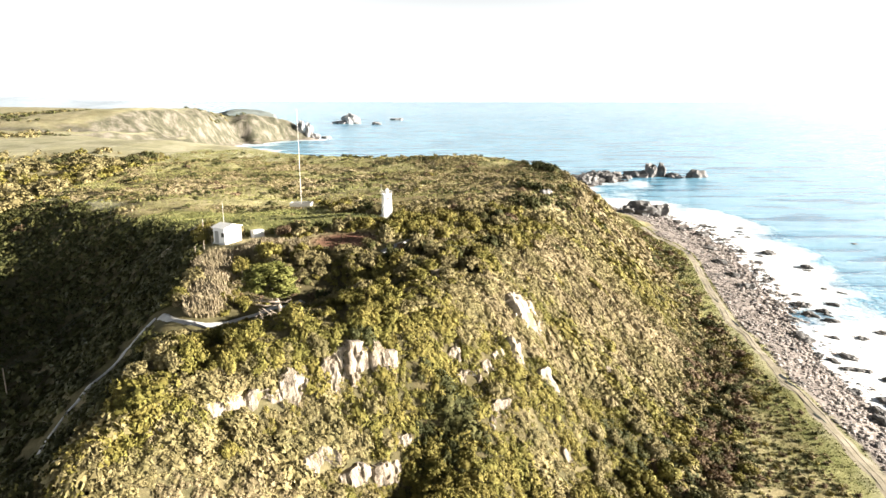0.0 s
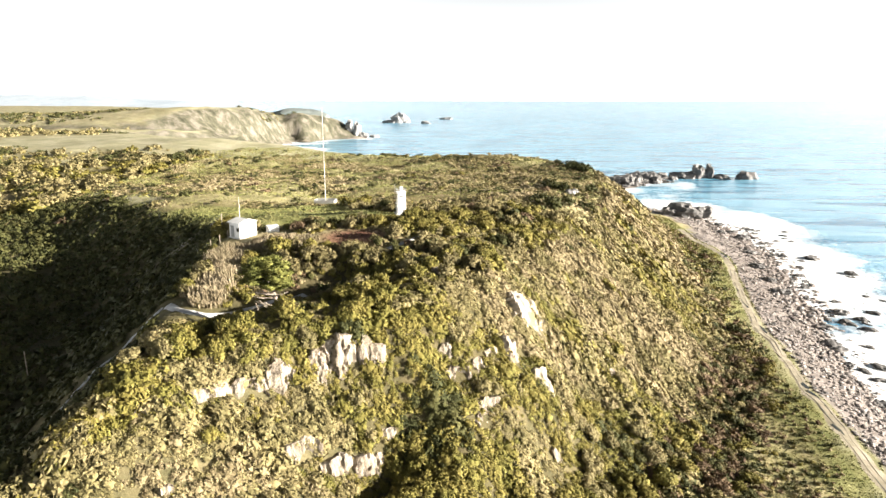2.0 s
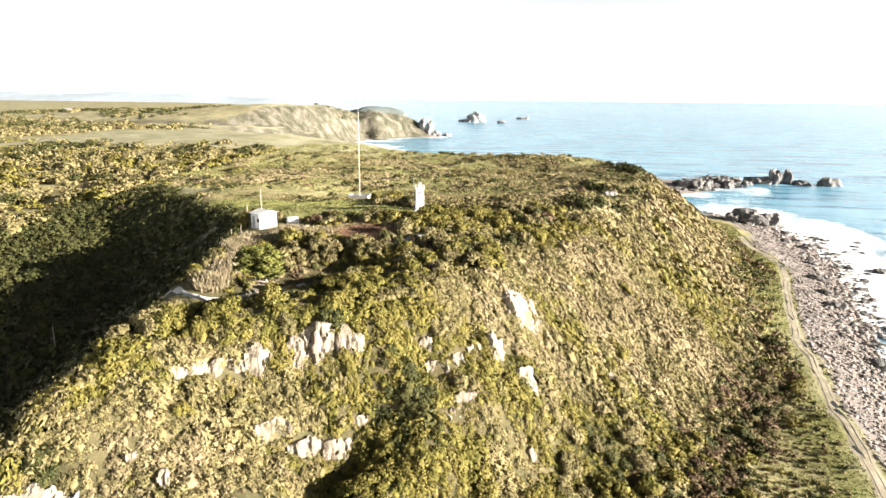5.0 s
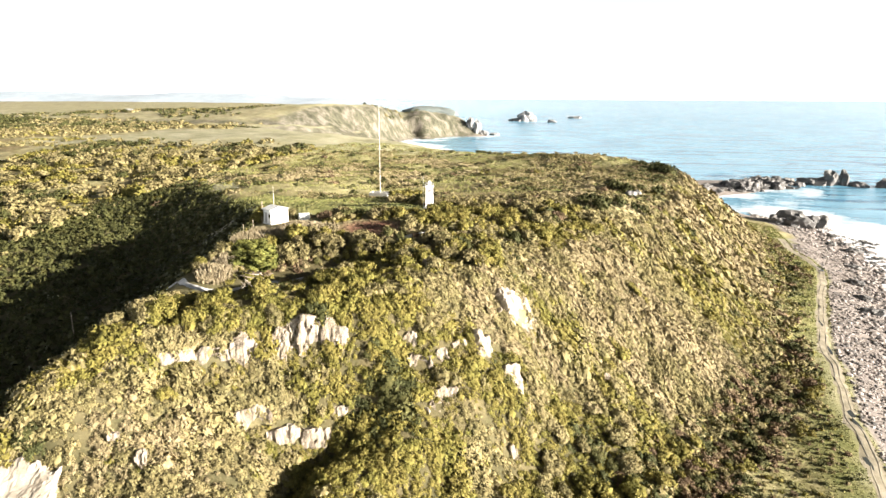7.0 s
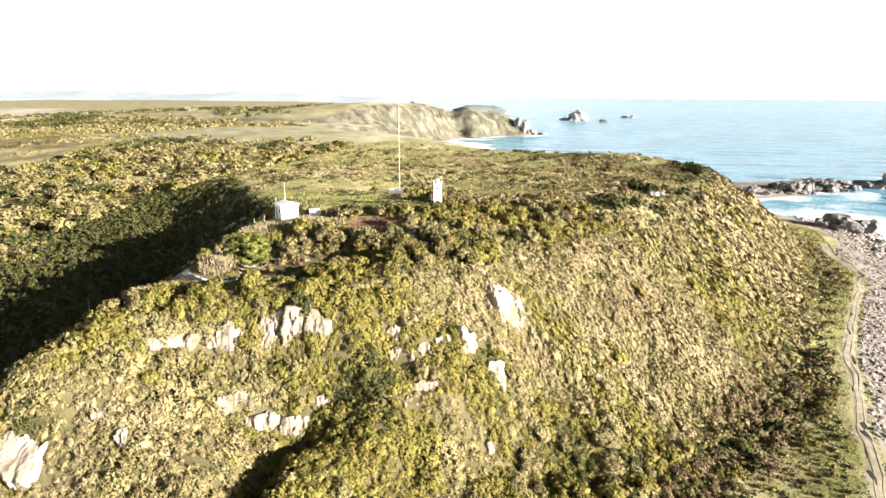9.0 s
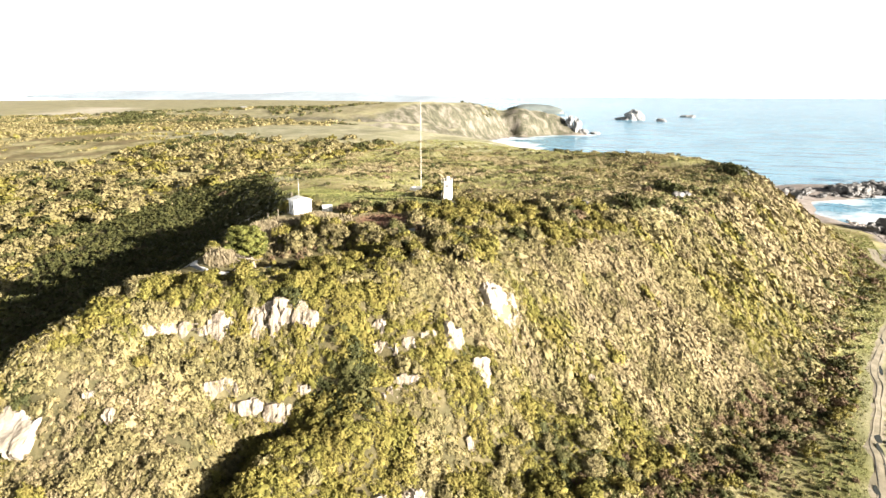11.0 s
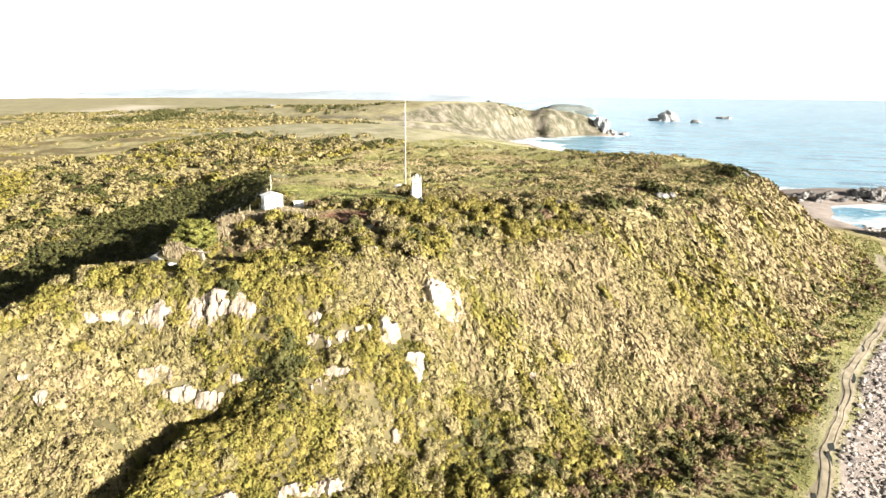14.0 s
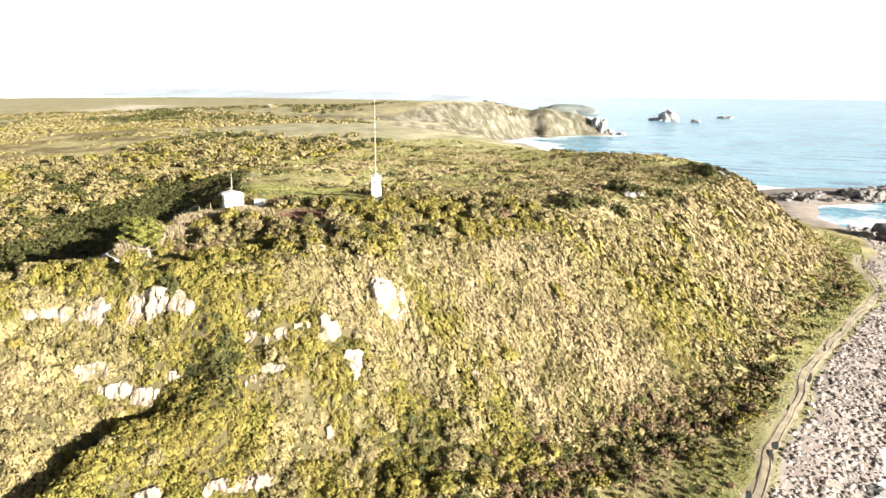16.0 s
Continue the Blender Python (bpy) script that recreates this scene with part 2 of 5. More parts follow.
# ---- helpers of this scene ----
def value_noise(x, y, scale, seed=0):
    """Smooth value noise in -1..1."""
    x, y = np.asarray(x, float) / scale, np.asarray(y, float) / scale
    i, j = np.floor(x).astype(np.int64), np.floor(y).astype(np.int64)
    u, v = x - i, y - j
    u, v = u * u * (3 - 2 * u), v * v * (3 - 2 * v)

    def h(a, c):
        n = (a * 374761393 + c * 668265263 + seed * 974634777) & 0x7FFFFFFF
        n = ((n ^ (n >> 13)) * 1274126177) & 0x7FFFFFFF
        return ((n ^ (n >> 16)) & 0xFFFF) / 32767.5 - 1

    return (h(i, j) * (1 - u) + h(i + 1, j) * u) * (1 - v) + (h(i, j + 1) * (1 - u) + h(i + 1, j + 1) * u) * v


def fbm(x, y, scale, octaves=4, seed=0):
    return sum(value_noise(x, y, scale / 2 ** k, seed + k) / 2 ** k for k in range(octaves))


def smooth(e0, e1, v):
    t = np.clip((v - e0) / (e1 - e0), 0, 1)
    return t * t * (3 - 2 * t)


def densify(line, step):
    p = np.array(line, float)
    out = [p[0]]
    for a, c in zip(p[:-1], p[1:]):
        n = max(1, int(round(np.linalg.norm((c - a)[:2]) / step)))
        out += [a + (c - a) * k / n for k in range(1, n + 1)]
    return np.array(out)


def line_distance(x, y, line):
    """Distance from places to a polyline in plan."""
    p = np.array(line, float)[:, :2]
    best = np.full(np.shape(x), 1e9)
    for a, c in zip(p[:-1], p[1:]):
        d = c - a
        t = np.clip(((x - a[0]) * d[0] + (y - a[1]) * d[1]) / (d @ d), 0, 1)
        best = np.minimum(best, np.hypot(x - a[0] - t * d[0], y - a[1] - t * d[1]))
    return best


def mesh_of(name, verts, faces, material, smooth_shade=False, normals=None):
    """A mesh from arrays of corners and of triangles or quads, with soft normals where they are given."""
    verts, faces = np.asarray(verts, np.float32), np.asarray(faces, np.int32)
    k = faces.shape[1]
    me = bpy.data.meshes.new(name)
    me.vertices.add(len(verts))
    me.vertices.foreach_set("co", verts.ravel())
    me.loops.add(faces.size)
    me.loops.foreach_set("vertex_index", faces.ravel())
    me.polygons.add(len(faces))
    me.polygons.foreach_set("loop_start", np.arange(0, faces.size, k, dtype=np.int32))
    me.update(calc_edges=True)
    me.polygons.foreach_set("use_smooth", np.full(len(faces), smooth_shade))
    me.materials.append(material)
    me.validate()
    if normals is not None:
        me.attributes.new("custom_normal", "FLOAT_VECTOR", "POINT").data.foreach_set("vector", np.asarray(normals, np.float32).ravel())
    return me


def part(name, bm, material, parent=None, label=""):
    """Links a bmesh as one mesh object, under a thing where one is given."""
    me = bpy.data.meshes.new(name)
    bm.to_mesh(me)
    bm.free()
    me.materials.append(material)
    ob = new(name, me)
    ob.parent = parent
    if label:
        tagged(ob, label)
    return ob


def thing(name, at, label, category, group="", turn=0.0):
    ob = new(name)
    ob.matrix_basis = pose(*at, 0, 0, turn)
    ob.empty_display_size = 0.3
    return tagged(ob, label, category, group)


def box(bm, size, at=(0, 0, 0), turn=0.0, bevel=0.0, lean=(0, 0)):
    m = pose(*at, lean[0], lean[1], turn) @ Matrix.Diagonal((*size, 1))
    made = bmesh.ops.create_cube(bm, size=1, matrix=m)["verts"]
    if bevel:
        edges = list({e for v in made for e in v.link_edges})
        bmesh.ops.bevel(bm, geom=edges, offset=bevel, segments=1, affect="EDGES")
    return bm


def rod(bm, a, c, r0, r1=None, sides=8):
    a, c = Vector(a), Vector(c)
    d = c - a
    m = Matrix.Translation((a + c) / 2) @ d.to_track_quat("Z", "Y").to_matrix().to_4x4()
    bmesh.ops.create_cone(bm, cap_ends=True, segments=sides, radius1=r0, radius2=r0 if r1 is None else r1, depth=d.length, matrix=m)
    return bm


# ---- ground: lines along which the land bends ----
LEFT_CREST = [(-38, 15, 11), (-36, 28, 16), (-34, 38, 20), (-31.5, 48, 24.5), (-30.8, 56, 27), (-32.5, 66, 27.6), (-35, 79, 28.2), (-37.5, 92, 28.9), (-40, 103, 29.4), (-45, 113, 29.2), (-55, 127, 28.8), (-71, 139, 28.2), (-90, 158, 27), (-112, 185, 25.5), (-132, 215, 24.2)]
LEFT_VALLEY = [(-62, 15, 4), (-62, 45, 10), (-64, 65, 13), (-71, 85, 16), (-82, 100, 18), (-98, 116, 19.3), (-118, 140, 20.3), (-135, 172, 21.6), (-150, 215, 23)]
WEST_FOOT = [(-52, 15, 5), (-47, 38, 10), (-46.5, 55, 13), (-49, 68, 15.5), (-52.5, 82, 17), (-56, 97, 18), (-63, 110, 19.2), (-76, 123, 20.4), (-94, 139, 21.4), (-114, 160, 22.2)]
LEFT_PLAIN = [(-120, 10, 8), (-130, 60, 12), (-150, 110, 16.5), (-184, 147, 18), (-167, 182, 21.5), (-250, 180, 18), (-327, 224, 18), (-500, 150, 16), (-520, 300, 20), (-800, 250, 14), (-1200, 300, 10)]
FACE_BROW = [(-26, 57, 26.8), (-22, 61, 26.9), (-17, 65.5, 27.6), (-12, 68, 28.2), (-5, 74, 28.8), (1, 82, 28.6), (4, 89, 27.8), (9, 97, 27.5)]
EAST_BROW = [(9, 97, 27.5), (14, 108, 27.5), (20, 125, 27.3), (28, 146, 27), (36, 169, 26.6), (40, 200, 27.2), (42, 232, 27.6), (38, 258, 27)]
END_BROW = [(38, 258, 27), (30, 274, 26.5), (14, 282, 26.5), (-10, 300, 24.2), (-36, 326, 22.6), (-62, 356, 21), (-96, 410, 18), (-135, 480, 13.5), (-170, 545, 8)]
PLATEAU_A = [(-35, 103, 29.9), (-24, 103, 30.2), (-10.7, 117.5, 32.2), (2, 128, 30.6), (-12, 151, 30), (9, 178, 29), (14, 230, 28)]
HOLLOW = [(-31, 71.5, 27), (-26, 72.5, 26.9), (-20, 76.5, 26.5), (-15, 81.5, 26.4), (-10, 87, 27.2), (-6, 91, 28.3)]
HOLLOW_BACK = [(-23.5, 81.5, 26.5), (-19.5, 85, 26.4), (-16, 89.5, 27)]
PINE_KNOLL = [(-21.0, 72.0, 28.2), (-19.8, 72.5, 28.5), (-18.5, 73.0, 28.2)]
HOLLOW_RIM = [(-34, 96, 29.4), (-30, 86, 28.6), (-24, 88, 28.6), (-17, 93, 29.4), (-10, 97, 29.8)]
PLATEAU_B = [(-46, 138, 28.6), (-33, 150, 28.5), (-46, 180, 27.6), (-40, 240, 26.8), (-70, 290, 26), (-112, 300, 27)]
FACE_MID = [(-36, 41, 20.5), (-26, 47.5, 24), (-19, 50, 21), (-20, 56.5, 23.2), (-14.5, 56, 19.2), (-10, 62, 21), (-3.5, 65.5, 20.2), (0, 67.5, 21), (7, 73, 19.5), (11, 79, 19.5)]
FACE_LOW = [(-30, 36, 16), (-17, 46.5, 18), (-11.4, 47.7, 15.4), (-8.4, 46, 14.3), (-8.4, 51, 14.8), (-9, 55, 15.8), (3.2, 56, 14), (5, 60, 14), (8, 62, 12.8), (12.5, 70.5, 13.6), (15.5, 79, 17)]
GULLY = [(-2.6, 63.4, 16.4), (-4.2, 60.5, 14.6), (-5, 56.5, 12.4), (-5.2, 52.5, 11.2), (-5, 48, 9.8), (-4.6, 43, 7.8), (-4.5, 34, 5)]
SPUR = [(1.5, 61.5, 16.8), (-1.0, 56, 15.2), (-1.7, 52, 14.5), (-1.5, 48, 13.4), (-1, 42, 10.8), (0, 34, 7.2), (4, 24, 3.6)]
FACE_FOOT = [(9.5, 58.5, 10), (16.5, 68.5, 8.2), (21, 76.5, 9), (25.6, 74.6, 5.9), (18, 60, 5), (12, 45, 4), (22, 48, 3.4), (30, 66, 4), (14, 20, 2.8)]
EAST_HIGH = [(12, 90, 23.6), (15.8, 86.6, 17.6), (22, 103, 20), (25.3, 112.8, 20.8), (32, 135, 21), (44.8, 170, 19.5), (52, 205, 19), (56, 235, 18)]
EAST_LOW = [(25.7, 93, 13), (27, 101, 13.7), (36.4, 113.6, 13), (46, 142, 12.5), (55, 177, 10.4), (61, 210, 10), (66, 240, 9.5), (62, 268, 9)]
EAST_FOOT = [(32.5, 83, 4.6), (37, 94, 4.7), (46, 110, 3.8), (53, 130, 3.8), (59, 152, 4.2), (63.2, 175, 4.4), (68.5, 210, 4.5), (71, 245, 4.6), (70, 280, 5), (50, 296, 5), (20, 305, 5)]
TERRACE = [(44, 60, 3), (48, 74, 3), (58, 92, 2.8), (64, 120, 2.7), (69, 150, 2.7), (75, 180, 2.7), (82, 215, 2.7), (85, 250, 2.7), (84, 280, 2.6), (77, 306, 2.2), (58, 335, 1.6), (60, 385, 1.6), (80, 425, 1.5), (100, 448, 1.2)]
SHINGLE = [(60, 40, 1.8), (64, 70, 1.7), (69, 95, 1.5), (72, 120, 1.4), (78, 155, 1.4), (87, 195, 1.3), (96, 240, 1.2), (92, 290, 1.2), (82, 314, 1.0), (64, 340, 0.9), (66, 386, 0.9), (104, 430, 0.9)]
WATERLINE = [(66, 20, 0), (70, 60, 0), (74, 100, 0), (78, 125, 0), (85, 148, 0), (93, 185, 0), (104, 230, 0), (104, 275, 0), (98, 308, 0), (82, 322, -0.5), (72, 345, -0.6), (74, 378, -0.6), (92, 402, 0), (116, 440, 0), (118, 470, -0.5), (60, 470, -1), (10, 400, -1)]
SEABED = [(108, 0, -3), (116, 90, -3), (130, 160, -3), (146, 240, -3), (138, 330, -3), (150, 440, -4), (180, 520, -5), (60, 520, -4), (0, 420, -4), (-30, 400, -3), (-80, 500, -3), (-140, 600, -3), (-180, 700, -2), (-205, 830, -2), (-170, 960, -3), (-170, 1100, -4), (-300, 1300, -4), (-300, 1700, -5), (100, 1500, -6), (400, 900, -6), (400, 100, -6), (1500, 600, -7)]
OFFING = [(-450, 1800, -6), (-620, 2300, -6), (-750, 2900, -8), (-300, 2900, -9), (500, 2900, -9), (500, 1800, -8), (-100, 2100, -8), (500, -120, -7), (250, -60, -6)]
BAY_SHORE = [(20, 330, 1), (-20, 372, 1), (-70, 445, 1), (-125, 545, 1), (-180, 620, 1), (-232, 690, 1), (-238, 735, 1), (-236, 765, 1), (-220, 786, 1), (-206, 818, 1), (-192, 848, 1), (-170, 862, 0.5), (-178, 920, 0.5), (-300, 1060, 0.5)]
GRASS_KNOLL = [(-130, 350, 26.5), (-158, 374, 29.5), (-192, 402, 28), (-166, 450, 22), (-198, 560, 10), (-234, 655, 2.5)]
SCARP_BACK = [(-355, 690, 40), (-325, 715, 38.5), (-302, 770, 36), (-292, 830, 32.5), (-256, 862, 28.5), (-226, 900, 22), (-360, 740, 39), (-335, 800, 35)]
SCARP_FOOT = [(-430, 520, 26), (-340, 535, 26), (-290, 566, 25), (-275, 610, 20), (-264, 650, 13), (-256, 690, 4), (-248, 722, 3), (-247, 770, 3), (-247, 802, 3), (-228, 790, 3), (-222, 812, 3), (-208, 850, 3), (-190, 862, 3), (-178, 866, 3)]
SCARP_TOP = [(-520, 600, 33), (-410, 590, 34), (-350, 640, 41.3), (-318, 640, 41.0), (-300, 668, 40.2), (-280, 692, 38.8), (-268, 724, 36.4), (-266, 768, 34.9), (-262, 812, 31.2), (-238, 806, 30.2), (-232, 826, 29.1), (-216, 862, 26.9), (-194, 876, 20.7), (-215, 905, 20), (-262, 960, 22)]
FAR_LAND = [(-215, 263, 26.5), (-340, 320, 25.5), (-360, 450, 27), (-600, 520, 28), (-450, 750, 33), (-400, 950, 29), (-700, 800, 29), (-1000, 700, 20), (-1000, 1200, 22), (-470, 1200, 14), (-900, 1700, 18), (-1600, 1000, 18), (-2200, 1800, 20), (-1600, 2500, 20), (-2600, 600, 14)]
BEHIND = [(0, -60, 2), (-60, -60, 3), (60, -40, 1.5), (-200, -60, 6), (-600, -100, 10), (-1200, -100, 12)]

nodes = []
for line, step in ((LEFT_CREST, 7), (LEFT_VALLEY, 12), (WEST_FOOT, 8), (LEFT_PLAIN, 60), (FACE_BROW, 4), (EAST_BROW, 9), (END_BROW, 16), (PLATEAU_A, 14), (PLATEAU_B, 18), (HOLLOW, 5), (HOLLOW_BACK, 4), (HOLLOW_RIM, 6), (PINE_KNOLL, 2), (FACE_MID, 6), (FACE_LOW, 6), (GULLY, 2.5), (SPUR, 2.5), (FACE_FOOT, 9), (EAST_HIGH, 10), (EAST_LOW, 10), (EAST_FOOT, 10), (TERRACE, 14), (SHINGLE, 14), (WATERLINE, 14), (SEABED, 60), (OFFING, 3000), (BAY_SHORE, 30), (GRASS_KNOLL, 30), (SCARP_FOOT, 8), (SCARP_TOP, 10), (SCARP_BACK, 12), (FAR_LAND, 2000), (BEHIND, 60)):
    nodes.append(densify(line, step))
nodes = np.concatenate(nodes)
nodes = nodes[np.sort(np.unique(np.round(nodes[:, :2], 1), axis=0, return_index=True)[1])]
gap = np.hypot(nodes[:, None, 0] - nodes[None, :, 0], nodes[:, None, 1] - nodes[None, :, 1])
system = np.zeros((len(nodes) + 1, len(nodes) + 1))
system[:-1, :-1] = -gap + np.eye(len(nodes)) * 0.25
system[:-1, -1] = system[-1, :-1] = 1
weights = np.linalg.solve(system, np.append(nodes[:, 2], 0))


def land(x, y):
    """Height of the bare land in plan."""
    x, y = np.asarray(x, float), np.asarray(y, float)
    out = np.empty(x.size)
    xs, ys = x.ravel(), y.ravel()
    for k in range(0, x.size, 20000):
        d = np.hypot(xs[k:k + 20000, None] - nodes[None, :, 0], ys[k:k + 20000, None] - nodes[None, :, 1])
        out[k:k + 20000] = -d @ weights[:-1] + weights[-1]
    return out.reshape(x.shape)


def steps(*runs):
    """Grid lines: (from, to, step) runs laid end to end."""
    return np.concatenate([np.arange(a, c, s) for a, c, s in runs])


GX = steps((-2800, -800, 100), (-800, -380, 20), (-380, -140, 4), (-140, -56, 1.5), (-56, 90, 1.0), (90, 130, 4), (130, 500, 30))
GY = steps((-120, 10, 10), (10, 28, 2), (28, 150, 1.0), (150, 300, 1.5), (300, 520, 5), (520, 1000, 6), (1000, 1100, 20), (1100, 2800, 60))
XX, YY = np.meshgrid(GX, GY)
ZZ = land(XX, YY)
rough_land = smooth(1.0, 6.0, ZZ)
ZZ = ZZ + rough_land * (0.5 * fbm(XX, YY, 9, 3, 5) + 0.4 * fbm(XX, YY, 34, 2, 9)) + 0.12 * fbm(XX, YY, 4, 2, 3) * smooth(0.5, 2, ZZ)
# runnels down the seaward slope
run = smooth(2, 14, line_distance(XX, YY, EAST_BROW)) * smooth(6, 12, ZZ) * smooth(8, 24, XX) * (XX < 90)
scrubby = smooth(9, 13, ZZ) * smooth(29, 24, ZZ) * (YY < 300) * (XX > -45) * smooth(0, 5, line_distance(XX, YY, FACE_BROW + EAST_BROW[1:]))
ZZ = ZZ + scrubby * (0.55 * fbm(XX, YY, 7, 2, 15) - 0.8 * np.abs(fbm(XX + 0.5 * YY, YY, 5, 2, 16)))
ZZ = ZZ + run * 0.55 * value_noise(XX * 0.12 + YY, 0.1 * YY, 6, 21)
far_rough = smooth(500, 700, YY) * smooth(6, 14, ZZ)
ZZ = ZZ + far_rough * 1.2 * fbm(XX, YY, 60, 3, 31)
ribs = smooth(5, 16, line_distance(XX, YY, SCARP_FOOT)) * smooth(48, 14, line_distance(XX, YY, SCARP_FOOT)) * (XX < -190)
ZZ = ZZ - ribs * 11 * np.abs(fbm(XX * 0.3, YY, 30, 3, 33))
ZZ = ZZ - 5 * smooth(10, 3, line_distance(XX, YY, [(-262, 800, 0), (-240, 797, 0)])) * smooth(4, 14, ZZ) * (YY > 700) * (YY < 806)
gz, gx = np.gradient(ZZ, GY, GX)
STEEP = np.hypot(gx, gz)


def ground(x, y):
    """Height of the ground sheet, between its grid lines."""
    x, y = np.asarray(x, float), np.asarray(y, float)
    i = np.clip(np.searchsorted(GX, x) - 1, 0, len(GX) - 2)
    j = np.clip(np.searchsorted(GY, y) - 1, 0, len(GY) - 2)
    u, v = (x - GX[i]) / (GX[i + 1] - GX[i]), (y - GY[j]) / (GY[j + 1] - GY[j])
    return (ZZ[j, i] * (1 - u) + ZZ[j, i + 1] * u) * (1 - v) + (ZZ[j + 1, i] * (1 - u) + ZZ[j + 1, i + 1] * u) * v


def near_of(grid, x, y):
    i = np.clip(np.searchsorted(GX, x), 0, len(GX) - 1)
    j = np.clip(np.searchsorted(GY, y), 0, len(GY) - 1)
    return grid[j, i]


nx, ny = len(GX), len(GY)
ii, jj = np.meshgrid(np.arange(nx - 1), np.arange(ny - 1))
q = (jj * nx + ii).ravel()
me = mesh_of("ground", np.stack([XX, YY, ZZ], -1).reshape(-1, 3), np.stack([q, q + 1, q + nx + 1, q + nx], 1), M_GROUND, True)


def zone(name, values):
    me.attributes.new(name, "FLOAT", "POINT").data.foreach_set("value", np.clip(values, 0, 1).astype(np.float32).ravel())


wob = fbm(XX, YY, 12, 3, 41)
TRACK = [(52, 40), (56, 62), (60, 79), (61.6, 92), (62.6, 106), (63.7, 118), (66, 130), (67.4, 144), (70.2, 158), (72.8, 170), (76.6, 186), (80.6, 202), (82.8, 214), (82, 226), (79.5, 240), (80, 256)]
TRACK_EDGE = np.interp(YY, [p[1] for p in TRACK], [p[0] for p in TRACK])
SHINGLE_ZONE = np.where((YY > 35) & (YY < 250) & (XX > 30), smooth(1.2, 2.4, XX - TRACK_EDGE + 0.9 * wob), smooth(2.6, 2.2, ZZ + 0.4 * wob)) * (XX > -400)
LAWN_ZONE = smooth(13, 7, np.hypot((XX + 46) / 2.1, YY - 131) + 3 * wob) + smooth(7.5, 4, np.hypot((XX + 27) / 2.1, YY - 116.5) + 2.5 * wob)
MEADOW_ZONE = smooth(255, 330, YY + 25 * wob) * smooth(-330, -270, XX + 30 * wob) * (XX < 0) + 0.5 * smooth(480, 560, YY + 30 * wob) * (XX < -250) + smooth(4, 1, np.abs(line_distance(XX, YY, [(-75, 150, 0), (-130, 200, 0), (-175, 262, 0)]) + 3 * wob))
zone("shingle", SHINGLE_ZONE)
zone("lawn", LAWN_ZONE + 0.8 * smooth(9, 4, line_distance(XX, YY, [(a, c, 0) for a, c in TRACK]) + 4 * wob) * (ZZ < 4.5))
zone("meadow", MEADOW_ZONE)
zone("heath", smooth(6.0, 3, np.hypot((XX + 17) / 1.5, YY - 103) + 1.5 * wob))
VERGE = 0.2 * smooth(3.4, 0.8, line_distance(XX, YY, [(a, c, 0) for a, c in TRACK]) + 1.6 * fbm(XX, YY, 4, 2, 43)) * (ZZ < 6)
zone("sand", VERGE + smooth(70, 25, line_distance(XX, YY, [(-640, 470, 0), (-800, 560, 0), (-1250, 980, 0)]) + 40 * wob) * 0.9)
ON_TOP = (XX > np.interp(YY, [p[1] for p in LEFT_CREST], [p[0] for p in LEFT_CREST])) & (XX < np.interp(YY, [p[1] for p in EAST_BROW], [p[0] for p in EAST_BROW])) & (YY > 97)
THICKET = np.where(XX < -31, smooth(-190, -120, XX + 12 * wob) * smooth(165, 120, YY + 10 * wob), smooth(3.8, 6.5, ZZ + wob)) * smooth(275, 255, YY)
THICKET = np.where(ON_TOP, 0.3 * smooth(135, 108, YY + 12 * wob), THICKET) * (1 - np.clip(LAWN_ZONE, 0, 1)) * (YY < 300)
zone("litter_shade", np.where((YY > 80 + 0.25 * XX) & (XX > 9) & (ZZ > 5.5), 0.45, 0.85) * THICKET)
zone("scarp", np.maximum(smooth(0.2, 0.5, STEEP), ribs) * smooth(480, 560, YY))
tagged(new("ground", me), "grassy headland with scrub slopes, terrace and shingle shore", "ground", kind="structure")

# ---- sea ----
SX = steps((-5200, -600, 200), (-600, -40, 20), (-40, 260, 3), (260, 900, 20), (900, 5400, 200))
SY = steps((-3000, -100, 200), (-100, 20, 20), (20, 520, 3), (520, 1500, 20), (1500, 5200, 100))
X2, Y2 = np.meshgrid(SX, SY)
reach = np.hypot(X2, Y2 - 100)
Z2 = 32 * np.clip((reach - 1200) / 3900, 0, 2) ** 1.5
Z2 = Z2 + 0.25 * value_noise(X2 * 0.35 + 0.2 * Y2, Y2 - 0.5 * X2, 9, 3) * (reach < 900)
bed = land(X2, Y2)
nx, ny = len(SX), len(SY)
ii, jj = np.meshgrid(np.arange(nx - 1), np.arange(ny - 1))
q = (jj * nx + ii).ravel()
me = mesh_of("sea", np.stack([X2, Y2, Z2], -1).reshape(-1, 3), np.stack([q, q + 1, q + nx + 1, q + nx], 1), M_SEA, True)
surf = (reach < 1500) * smooth(-3.4, -1.9, bed) * (0.95 + 0.45 * fbm(X2, Y2, 26, 4, 71)) * np.where(Y2 > 445, np.where(X2 > -20, 0.3, 0.66), 1.0 - 0.45 * smooth(308, 325, Y2))
zone("foam", surf)
zone("offing", smooth(500, 3000, reach))
tagged(new("sea", me), "pale blue sea with swells and white surf", "sea", kind="structure")

